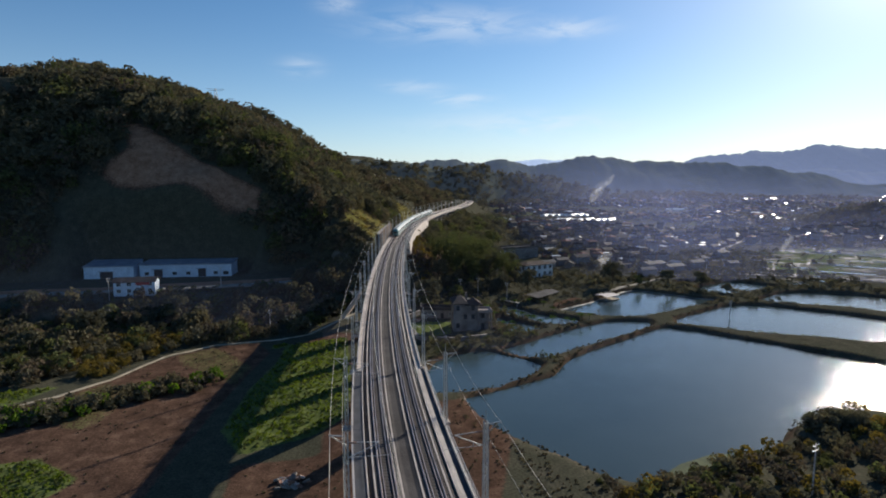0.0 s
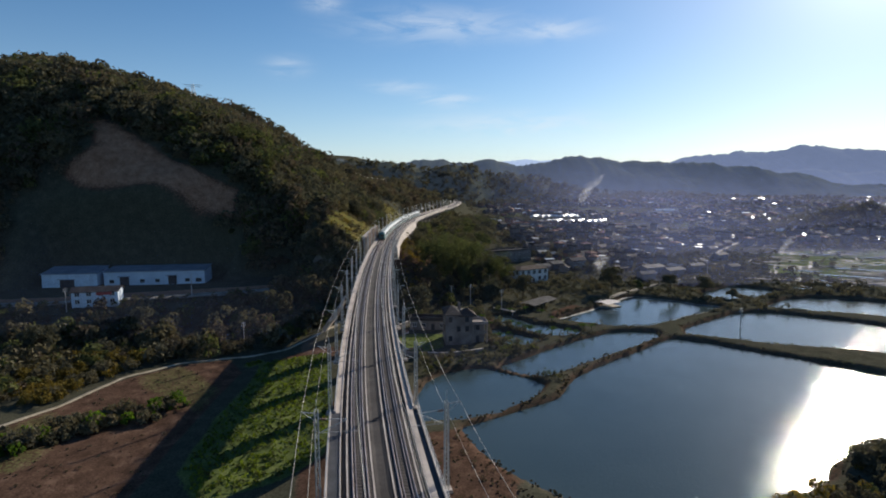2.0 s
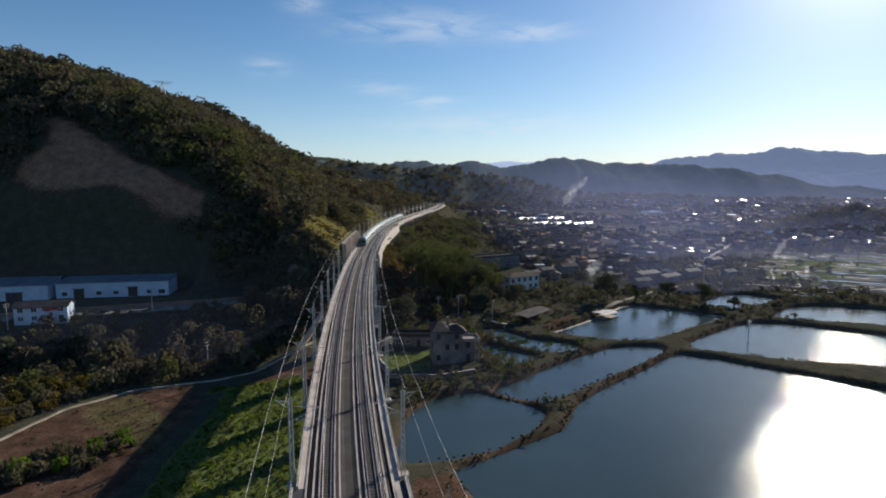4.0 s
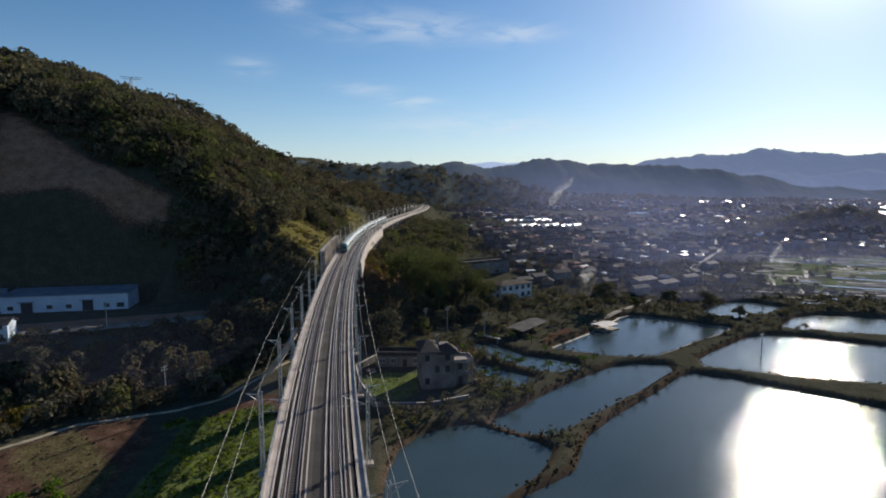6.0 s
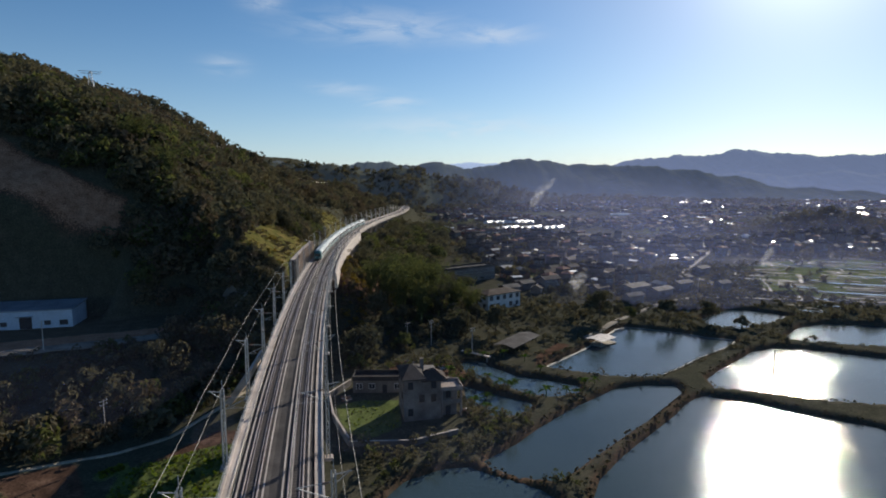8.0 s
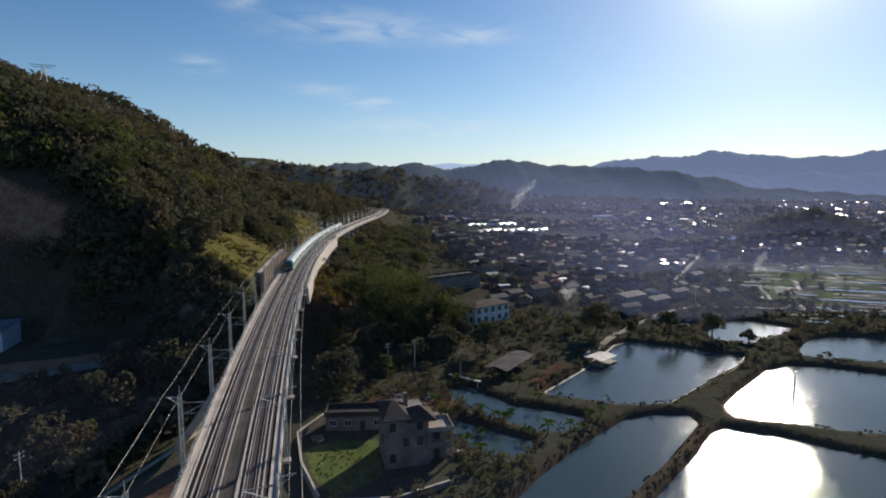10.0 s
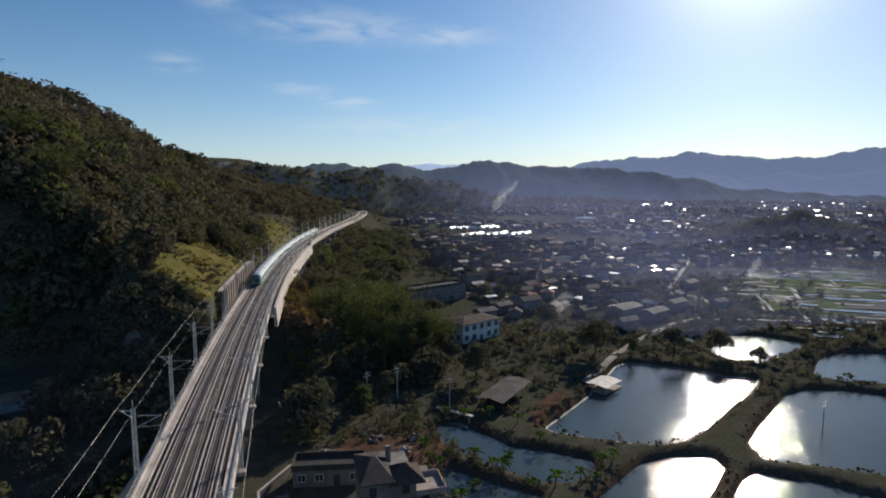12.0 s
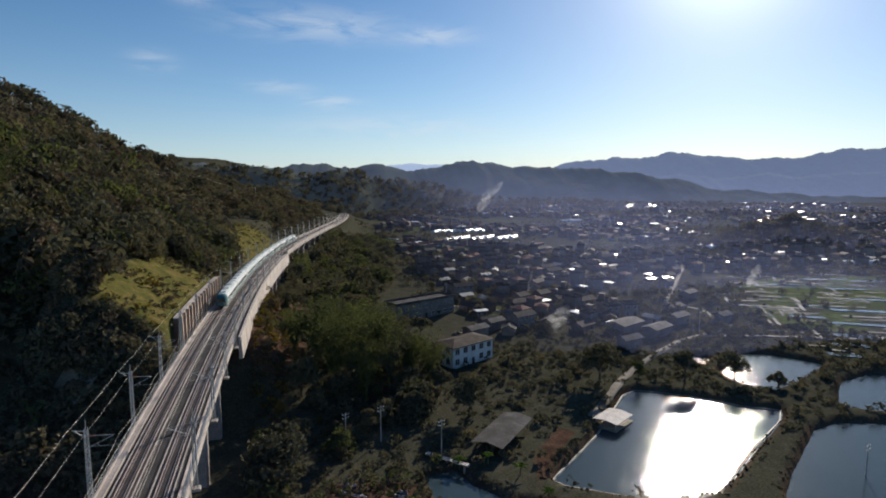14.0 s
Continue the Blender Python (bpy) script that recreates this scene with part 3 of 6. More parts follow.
def mountain_range(name, label, line, deep, mat, seed, ripple, nu=260, nv=22):
    """A ridge along corners of (x, y, height), with spurs and hollows on its slopes."""
    a = np.array(line, float)
    seg = np.r_[0, np.cumsum(np.hypot(*np.diff(a[:, :2], axis=0).T))]
    u = np.linspace(0, seg[-1], nu)
    cx, cy = np.interp(u, seg, a[:, 0]), np.interp(u, seg, a[:, 1])
    k = np.maximum(3, nu // 60)
    hz = np.convolve(np.pad(np.interp(u, seg, a[:, 2]), k, mode="edge"), np.ones(2 * k + 1) / (2 * k + 1), "valid")
    hz = hz + ripple * np.array([noise.fractal(Vector((v * 0.006, seed, 0)), 0.55, 2.2, 7) for v in u])
    rows = []
    for j in range(nv + 1):
        v = j / nv * 2 - 1
        n3 = np.array([noise.fractal(Vector((p * 0.0045, v * 2.2 + seed, 3.0)), 0.8, 2.0, 5) for p in u])
        fall = (1 - abs(v)) ** 1.25
        z = hz * (fall + 0.22 * n3 * (1 - abs(v)) * min(1, abs(v) * 4)) - 6 * (abs(v) == 1)
        rows.append(np.stack([cx + deep * 0.2 * n3 * abs(v), cy + deep * v, z], -1))
    idx = np.arange((nv + 1) * nu).reshape(nv + 1, nu)
    q = np.stack([idx[:-1, :-1], idx[:-1, 1:], idx[1:, 1:], idx[1:, :-1]], -1).reshape(-1, 4)
    return tagged(new(name, mesh_quads(name, np.concatenate(rows), q, mat, True)), label, "mountain", kind="structure")


# blue emission paints the haze, stronger on the farther ranges
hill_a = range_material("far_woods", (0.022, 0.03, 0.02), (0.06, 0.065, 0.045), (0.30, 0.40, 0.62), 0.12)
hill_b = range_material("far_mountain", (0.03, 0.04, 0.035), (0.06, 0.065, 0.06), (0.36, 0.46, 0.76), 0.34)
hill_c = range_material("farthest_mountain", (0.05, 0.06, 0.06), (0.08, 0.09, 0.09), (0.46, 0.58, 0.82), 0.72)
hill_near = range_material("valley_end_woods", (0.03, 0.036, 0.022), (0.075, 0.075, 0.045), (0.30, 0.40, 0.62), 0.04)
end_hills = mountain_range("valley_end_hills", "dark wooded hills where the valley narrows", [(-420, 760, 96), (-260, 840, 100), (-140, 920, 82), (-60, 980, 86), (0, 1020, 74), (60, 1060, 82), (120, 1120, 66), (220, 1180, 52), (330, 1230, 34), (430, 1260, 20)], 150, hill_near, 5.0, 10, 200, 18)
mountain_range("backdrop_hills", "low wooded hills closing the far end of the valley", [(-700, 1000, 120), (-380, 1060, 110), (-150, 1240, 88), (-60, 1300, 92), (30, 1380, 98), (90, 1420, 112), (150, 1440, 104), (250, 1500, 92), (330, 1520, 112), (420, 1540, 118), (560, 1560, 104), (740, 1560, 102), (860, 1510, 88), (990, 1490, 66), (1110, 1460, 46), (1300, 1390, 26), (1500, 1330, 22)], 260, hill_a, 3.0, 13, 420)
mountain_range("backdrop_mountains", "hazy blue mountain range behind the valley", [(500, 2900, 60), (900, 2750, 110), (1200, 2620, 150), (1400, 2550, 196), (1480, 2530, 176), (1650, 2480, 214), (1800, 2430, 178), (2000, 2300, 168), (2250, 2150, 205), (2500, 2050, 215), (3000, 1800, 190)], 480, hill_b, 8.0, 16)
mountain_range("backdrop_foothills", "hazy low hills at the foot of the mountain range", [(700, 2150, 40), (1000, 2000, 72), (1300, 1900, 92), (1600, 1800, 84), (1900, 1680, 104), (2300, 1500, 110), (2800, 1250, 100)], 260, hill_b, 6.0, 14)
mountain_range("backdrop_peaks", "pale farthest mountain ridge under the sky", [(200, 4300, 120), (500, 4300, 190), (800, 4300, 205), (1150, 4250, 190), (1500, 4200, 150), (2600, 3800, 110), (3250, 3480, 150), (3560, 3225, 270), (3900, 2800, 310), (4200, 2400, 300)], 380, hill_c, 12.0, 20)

# ---------------------------------------------------------------- along the railway
def swept_part(name, profile, y0, y1, step, mat, parent, label=""):
    return part(name, swept(name, profile, y0, y1, step, mat), None, parent, label)


MAST_H = 8.4
MAST_YS = [114.5 + SPAN * i for i in range(-4, 28)]


def build_mast(side):
    """A lattice mast that stands outside the parapet; its arm reaches over the track. Local x points to the track."""
    mast = new("catenary_mast")
    w, d = 0.2, 0.3
    for x in (-w, w):
        for y in (-d, d):
            part("leg", beam(bmesh.new(), (x, y, -1.0), (x * 0.75, y * 0.75, MAST_H), 0.09), steel, mast)
    bm = bmesh.new()
    for i in range(12):
        z0, z1 = -0.6 + i * 0.74, -0.6 + (i + 1) * 0.74
        s = 1 if i % 2 else -1
        for x in (-w * 0.9, w * 0.9):
            beam(bm, (x, -d * s * 0.9, z0), (x, d * s * 0.9, z1), 0.05)
        for y in (-d * 0.9, d * 0.9):
            beam(bm, (-w * s * 0.9, y, z0), (w * s * 0.9, y, z1), 0.05)
    part("lacing", bm, steel, mast)
    bm = bmesh.new()
    beam(bm, (0.1, 0, 7.5), (3.0, 0, 7.3), 0.06)
    beam(bm, (0.1, 0, 6.0), (2.9, 0, 7.25), 0.06)
    part("cantilever", bm, steel, mast)
    bm = bmesh.new()
    beam(bm, (0.1, 0, 6.1), (4.0, 0, 6.0), 0.035)
    beam(bm, (1.2, 0, 6.4), (1.2, 0, 6.05), 0.05)
    part("steady_arm", bm, steel, mast)
    bm = bmesh.new()
    for k in range(5):
        bmesh.ops.create_cone(bm, cap_ends=True, segments=8, radius1=0.13, radius2=0.09, depth=0.09, matrix=Matrix.Translation((0.45 + 0.11 * k, 0, 7.46 - 0.01 * k)) @ Matrix.Rotation(radians(90), 4, "Y"))
    part("insulator", bm, worn("insulator_glaze", (0.2, 0.1, 0.07), (0.28, 0.15, 0.1), (0.34, 0.2, 0.14), 2, 9, 0.3), mast, "brown glazed insulator")
    bm = bmesh.new()
    beam(bm, (-0.1, 0, MAST_H - 0.3), (-1.5, 0, MAST_H - 0.1), 0.08)
    beam(bm, (-0.1, 0, MAST_H - 1.1), (-1.3, 0, MAST_H - 0.15), 0.05)
    part("feeder_bracket", bm, steel, mast)
    bm = bmesh.new()
    beam(bm, (0, 0, MAST_H), (0, 0, MAST_H + 1.1), 0.06)
    part("spike", bm, steel, mast)
    bm = bmesh.new()
    box(bm, -0.55, 0.5, -0.55, 0.55, -1.3, -0.95, 0.04)
    part("footing", bm, concrete, mast)
    return tagged(mast, "grey lattice steel catenary mast with a cantilever over the track", "catenary mast", "masts along the viaduct")


first = build_mast(1)
for y in MAST_YS:
    for side in (-1, 1):
        m = track_pose(y, side * (deck_edge(y) + 0.6)) @ pose(0, 0, 0, 0, 0, 180 if side > 0 else 0)
        if y == MAST_YS[0] and side < 0:
            first.matrix_basis = m
        else:
            copy_thing(first, m)


def build_wire(name, off, z, sag, label, r=0.022, y_from=0):
    """A wire from mast to mast, hanging a little between them."""
    cu = bpy.data.curves.new(name, "CURVE")
    cu.dimensions, cu.bevel_depth, cu.bevel_resolution = "3D", r, 0
    pts = []
    for a, b in zip(MAST_YS, MAST_YS[1:]):
        for k in range(6):
            f = k / 6
            p = track_pose(a + (b - a) * f, off).translation
            pts.append((p.x, p.y, DECK + z - sag * 4 * f * (1 - f)))
    sp = cu.splines.new("POLY")
    sp.points.add(len(pts) - 1)
    for q, p in zip(sp.points, pts):
        q.co = (*p, 1)
    cu.materials.append(wire_mat)
    return tagged(new(name, cu), label, "wire", "overhead wires")


for side in (-1, 1):
    build_wire("feeder_wire", side * 7.85, MAST_H - 0.15, 0.22, "pale feeder wire strung outside the masts", 0.024)
    build_wire("return_wire", side * 6.75, MAST_H - 1.6, 0.2, "thin return wire strung along the masts", 0.018)
    build_wire("messenger_wire", side * 2.4, 7.3, 0.7, "messenger wire above the track")
    build_wire("contact_wire", side * 2.4, 6.0, 0.05, "contact wire above the track")

# Cable trough lids and handrails on the walkways
for y in span_ys[2:17]:
    for s in (-1, 1):
        e = deck_edge(y) - 0.1
        rail = tagged(new("handrail"), "thin grey steel handrail along the walkway", "handrail", "walkway handrails")
        for z in (0.75, 1.2):
            swept_part("bar", [(s * (e + 0.03), z), (s * (e + 0.03), z + 0.05), (s * (e - 0.02), z + 0.05), (s * (e - 0.02), z)][::s], y + 0.2, y + SPAN - 0.2, 8, steel, rail)
        for k in range(6):
            m = track_pose(y + 1.2 + k * 3.8, s * e)
            part("post", beam(bmesh.new(), (0, 0, 0.3), (0, 0, 1.24), 0.06), steel, rail, m=m)

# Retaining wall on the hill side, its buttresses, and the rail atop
# the wall face is a darker brown than its buttresses
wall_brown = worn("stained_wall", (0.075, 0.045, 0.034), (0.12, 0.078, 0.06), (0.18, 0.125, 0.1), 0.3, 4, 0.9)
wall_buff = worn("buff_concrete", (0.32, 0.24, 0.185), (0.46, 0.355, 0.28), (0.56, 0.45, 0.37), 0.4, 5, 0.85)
wall = tagged(new("retaining_wall"), "buff concrete retaining wall, dark brown between its upright buttresses, below a grass slope", "retaining wall", kind="structure")
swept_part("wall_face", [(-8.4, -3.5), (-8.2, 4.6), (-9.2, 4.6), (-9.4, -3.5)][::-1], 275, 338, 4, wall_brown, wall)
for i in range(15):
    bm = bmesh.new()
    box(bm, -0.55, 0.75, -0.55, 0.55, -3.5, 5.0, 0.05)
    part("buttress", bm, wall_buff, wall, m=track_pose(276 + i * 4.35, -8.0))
swept_part("coping", [(-8.0, 4.604), (-8.0, 4.9), (-9.3, 4.9), (-9.3, 4.604)][::-1], 275, 338, 4, concrete_pale, wall)
wall_low = tagged(new("parapet_wall"), "long pale concrete wall on the valley side of the line", "wall", kind="structure")
for i in range(12):
    swept_part("panel", [(6.3, -4.5), (6.3, 0.9), (6.9, 0.9), (7.3, -4.5)][::-1], 268 + i * 14, 281.6 + i * 14, 7, concrete_pale, wall_low)
for i in range(14):
    swept_part("panel", [(5.8, -0.6), (5.8, 1.9), (6.1, 1.9), (6.1, -0.6)][::-1], 438 + i * 14, 451.6 + i * 14, 7, concrete_pale, wall_low)
for i in range(10):
    bm = bmesh.new()
    box(bm, -0.8, 0.8, -0.8, 0.8, -16, -4.4, 0.1)
    part("prop", bm, concrete, wall_low, m=track_pose(330 + i * 14, 6.3))

# Sloping apron beside the viaduct where the bank rises to it
apron = tagged(new("apron_wall"), "bare buff concrete apron on the bank beside the viaduct", "apron wall", kind="structure")
bm = bmesh.new()
face = [(-37.2, 203.5, 4.0), (-35.6, 214.5, 5.0), (-31.2, 213.5, 12.5), (-32.2, 204.5, 10.5)]
vs = [bm.verts.new(p) for p in face] + [bm.verts.new((x + 0.5, y, z - 1.6)) for x, y, z in face]
for f in ((0, 1, 2, 3), (4, 5, 6, 7), (0, 1, 5, 4), (1, 2, 6, 5), (2, 3, 7, 6), (3, 0, 4, 7)):
    bm.faces.new([vs[i] for i in f])
part("slab", bm, wall_buff, apron)
part("kerb", beam(bmesh.new(), (-31.9, 204.3, 10.8), (-30.9, 213.6, 12.8), 0.5, 0.5), concrete_pale, apron)

# Train
white_paint = worn("white_paint", (0.62, 0.66, 0.66), (0.7, 0.74, 0.74), (0.76, 0.8, 0.8), 0.4, 3, 0.35, bump=0.0, spec=0.5)
roof_paint = worn("carriage_roof", (0.42, 0.47, 0.47), (0.52, 0.57, 0.57), (0.6, 0.65, 0.65), 0.3, 3, 0.55, bump=0.05)
teal_paint = worn("teal_paint", (0.015, 0.1, 0.11), (0.025, 0.14, 0.15), (0.04, 0.18, 0.19), 0.4, 3, 0.3, bump=0.0, spec=0.5)
dark_glass = worn("dark_glass", (0.012, 0.015, 0.018), (0.02, 0.024, 0.028), (0.03, 0.034, 0.04), 0.4, 3, 0.08, bump=0.0, spec=0.6)
under_mat = worn("underframe", (0.03, 0.03, 0.03), (0.06, 0.06, 0.06), (0.1, 0.1, 0.1), 1, 5, 0.7)
CAR = [(-1.6, 0.85), (-1.66, 1.9), (-1.6, 3.1), (-1.35, 3.85), (-0.8, 4.2), (0, 4.3), (0.8, 4.2), (1.35, 3.85), (1.6, 3.1), (1.66, 1.9), (1.6, 0.85)]
for i in range(8):
    y = 306.0 + i * 25.6
    car = tagged(new("railway_carriage"), "white and teal passenger train carriage standing on the far track" if i else "teal-nosed white end carriage of a passenger train", "train carriage", "train carriages")
    p = [(-2.3 + o, z) for o, z in CAR]
    y0 = y + (2.2 if i == 0 else 0.3)
    swept_part("body", p, y0, y + 25.3, 5, white_paint, car)
    swept_part("roof", [(-2.3 + o, z + 0.02) for o, z in CAR[3:8]] + [(-2.3 + 1.2, 3.8), (-2.3 - 1.2, 3.8)], y0, y + 25.3, 5, roof_paint, car, "pale grey roof")
    swept_part("underframe", [(-3.6, 0.3), (-3.6, 0.85), (-1.0, 0.85), (-1.0, 0.3)], y0 + 0.5, y + 24.8, 6, under_mat, car)
    for s in (-1, 1):
        swept_part("stripe", [(-2.3 + s * 1.60, 1.1), (-2.3 + s * 1.68, 1.1), (-2.3 + s * 1.70, 1.75), (-2.3 + s * 1.60, 1.75)][::s], y0, y + 25.3, 5, teal_paint, car, "teal stripe")
        for k in range(9):
            a = y0 + 1.2 + k * 2.5
            swept_part("window", [(-2.3 + s * 1.58, 2.1), (-2.3 + s * 1.685, 2.1), (-2.3 + s * 1.655, 3.0), (-2.3 + s * 1.55, 3.0)][::s], a, min(a + 1.7, y + 25), 2, dark_glass, car)
    for k in range(3):
        part("roof_unit", box(bmesh.new(), -0.9, 0.9, 4 + k * 7, 6.5 + k * 7, 4.25, 4.55, 0.08), roof_paint, car, m=track_pose(y, -2.3))
    if i == 0:
        bm = bmesh.new()
        rings = []
        for f, sx, drop in ((2.2, 1.0, 0.0), (1.2, 0.97, 0.12), (0.5, 0.9, 0.5), (0.1, 0.78, 1.1)):
            rings.append([bm.verts.new((o * sx, f, 0.85 + (z - 0.85) * (1 - drop / 3.5))) for o, z in CAR])
        for a, b in zip(rings, rings[1:]):
            for j in range(len(CAR) - 1):
                bm.faces.new((a[j], a[j + 1], b[j + 1], b[j]))
            bm.faces.new((a[-1], a[0], b[0], b[-1]))
        bm.faces.new(rings[-1])
        part("nose", bm, teal_paint, car, "teal rounded nose", track_pose(y, -2.3))
        bm = bmesh.new()
        box(bm, -1.05, 1.05, 0.02, 0.3, 2.0, 3.0, 0.06)
        part("windscreen", bm, dark_glass, car, "dark windscreen", track_pose(y, -2.3))
        for s in (-0.85, 0.85):
            bm = bmesh.new()
            bmesh.ops.create_uvsphere(bm, u_segments=10, v_segments=6, radius=0.17, matrix=Matrix.Translation((s, 0.12, 1.45)))
            part("headlight", bm, white_paint, car, "round headlight", track_pose(y, -2.3))

# ---------------------------------------------------------------- buildings
tin_blue = worn("blue_grey_metal_roof", (0.16, 0.2, 0.25), (0.22, 0.27, 0.33), (0.3, 0.34, 0.4), 0.2, 2, 0.45, 0.3, bump=0.1)
tin_pale = worn("pale_metal_roof", (0.2, 0.2, 0.2), (0.27, 0.27, 0.27), (0.36, 0.36, 0.36), 0.2, 2, 0.6, 0.0, bump=0.1, spec=0.1)
tile_grey = worn("grey_roof_tile", (0.04, 0.035, 0.034), (0.06, 0.054, 0.052), (0.09, 0.082, 0.078), 0.4, 5, 0.8, bump=0.5, dist=0.05, vary=0.25, spec=0.04)
tile_brown = worn("brown_roof_tile", (0.045, 0.034, 0.03), (0.07, 0.054, 0.048), (0.11, 0.088, 0.078), 0.4, 5, 0.75, bump=0.5, dist=0.05, spec=0.04)
tile_red = worn("red_roof_tile", (0.14, 0.06, 0.045), (0.2, 0.095, 0.07), (0.27, 0.15, 0.11), 0.4, 5, 0.75, bump=0.5, dist=0.05, vary=0.2, spec=0.04)
roof_slab = worn("roof_slab", (0.04, 0.037, 0.036), (0.062, 0.058, 0.057), (0.1, 0.094, 0.092), 0.25, 3, 0.85, vary=0.45, spec=0.04)
plaster_white = worn("white_plaster", (0.52, 0.53, 0.54), (0.64, 0.65, 0.66), (0.74, 0.75, 0.76), 0.3, 4, 0.85, vary=0.08)
plaster_tan = worn("tan_plaster", (0.14, 0.112, 0.09), (0.2, 0.16, 0.13), (0.27, 0.22, 0.18), 0.3, 4, 0.85, vary=0.2)
plaster_grey = worn("grey_render", (0.12, 0.108, 0.1), (0.17, 0.155, 0.143), (0.24, 0.22, 0.2), 0.3, 4, 0.85, vary=0.25)
brick_red = worn("old_brick", (0.15, 0.08, 0.06), (0.21, 0.12, 0.09), (0.28, 0.17, 0.13), 0.5, 6, 0.9, vary=0.2)
plaster_blue = worn("bluish_white_cladding", (0.4, 0.48, 0.58), (0.5, 0.58, 0.68), (0.58, 0.66, 0.76), 0.25, 3, 0.7)
dark_door = worn("dark_opening", (0.02, 0.02, 0.022), (0.035, 0.035, 0.038), (0.05, 0.05, 0.055), 0.5, 4, 0.6)
pane_mat = worn("window_glass", (0.02, 0.025, 0.03), (0.035, 0.04, 0.05), (0.05, 0.06, 0.07), 0.5, 4, 0.12, bump=0.0, spec=0.5)
frame_white = worn("window_frame", (0.5, 0.5, 0.5), (0.6, 0.6, 0.6), (0.7, 0.7, 0.7), 0.8, 6, 0.5)
red_paint = worn("red_sign_paint", (0.3, 0.03, 0.03), (0.38, 0.05, 0.045), (0.45, 0.08, 0.07), 0.8, 5, 0.5)


def window_meshes(w, h, frame=None):
    """A window in a wall that faces -y: its frame as one mesh and its pane as another."""
    bm = bmesh.new()
    for x0, x1, z0, z1 in ((-w / 2, w / 2, 0, 0.1), (-w / 2, w / 2, h - 0.1, h), (-w / 2, -w / 2 + 0.1, 0.1, h - 0.1), (w / 2 - 0.1, w / 2, 0.1, h - 0.1), (-0.05, 0.05, 0.1, h - 0.1)):
        box(bm, x0, x1, -0.1, 0.05, z0, z1)
    fr = finish(bm, "window_frame", frame or frame_white)
    bm = bmesh.new()
    box(bm, -w / 2 + 0.02, w / 2 - 0.02, -0.04, 0.06, 0.02, h - 0.02)
    return fr, finish(bm, "pane", pane_mat)


WIN = window_meshes(1.6, 1.5)
WIN_TALL = window_meshes(1.9, 2.0)
old_render = worn("stained_render", (0.11, 0.095, 0.086), (0.18, 0.16, 0.148), (0.26, 0.235, 0.22), 0.35, 4, 0.9)
pink_render = worn("pinkish_render", (0.2, 0.16, 0.145), (0.29, 0.24, 0.22), (0.38, 0.33, 0.3), 0.5, 4, 0.85)
wood_frame = worn("dark_wooden_frame", (0.03, 0.025, 0.02), (0.05, 0.04, 0.033), (0.08, 0.065, 0.055), 0.8, 6, 0.7)
WIN_OLD = window_meshes(1.2, 1.7, wood_frame)


def gable(bm, w, d, z, rise, over=0.5, thick=0.22):
    """A gable roof whose ridge runs along x."""
    for s in (-1, 1):
        a = [(-w / 2 - over, s * (d / 2 + over), z - over * rise / d * 2), (w / 2 + over, s * (d / 2 + over), z - over * rise / d * 2), (w / 2 + over, 0, z + rise), (-w / 2 - over, 0, z + rise)]
        vs = [bm.verts.new(p) for p in a] + [bm.verts.new((x, y, q + thick)) for x, y, q in a]
        for f in ((0, 1, 2, 3), (4, 5, 6, 7), (0, 1, 5, 4), (1, 2, 6, 5), (2, 3, 7, 6), (3, 0, 4, 7)):
            bm.faces.new([vs[i] for i in f])


def hip(bm, w, d, z, rise, over=0.6, thick=0.25):
    r = max(0.3, (w - d) / 2)
    low = [(-w / 2 - over, -d / 2 - over), (w / 2 + over, -d / 2 - over), (w / 2 + over, d / 2 + over), (-w / 2 - over, d / 2 + over)]
    a = [bm.verts.new((x, y, z)) for x, y in low]
    b = [bm.verts.new((x, y, z + thick)) for x, y in low]
    t = [bm.verts.new((-r, 0, z + rise)), bm.verts.new((r, 0, z + rise))]
    bm.faces.new(a)
    for i in range(4):
        bm.faces.new((a[i], a[(i + 1) % 4], b[(i + 1) % 4], b[i]))
    bm.faces.new((b[0], b[1], t[1], t[0]))
    bm.faces.new((b[2], b[3], t[0], t[1]))
    bm.faces.new((b[1], b[2], t[1]))
    bm.faces.new((b[3], b[0], t[0]))


def flat_roof(bm, w, d, z):
    box(bm, -w / 2 - 0.25, w / 2 + 0.25, -d / 2 - 0.25, d / 2 + 0.25, z, z + 0.25)
    for x0, x1, y0, y1 in ((-w / 2 - 0.2, w / 2 + 0.2, -d / 2 - 0.2, -d / 2), (-w / 2 - 0.2, w / 2 + 0.2, d / 2, d / 2 + 0.2), (-w / 2 - 0.2, -w / 2, -d / 2, d / 2), (w / 2, w / 2 + 0.2, -d / 2, d / 2)):
        box(bm, x0, x1, y0, y1, z + 0.25, z + 1.1)


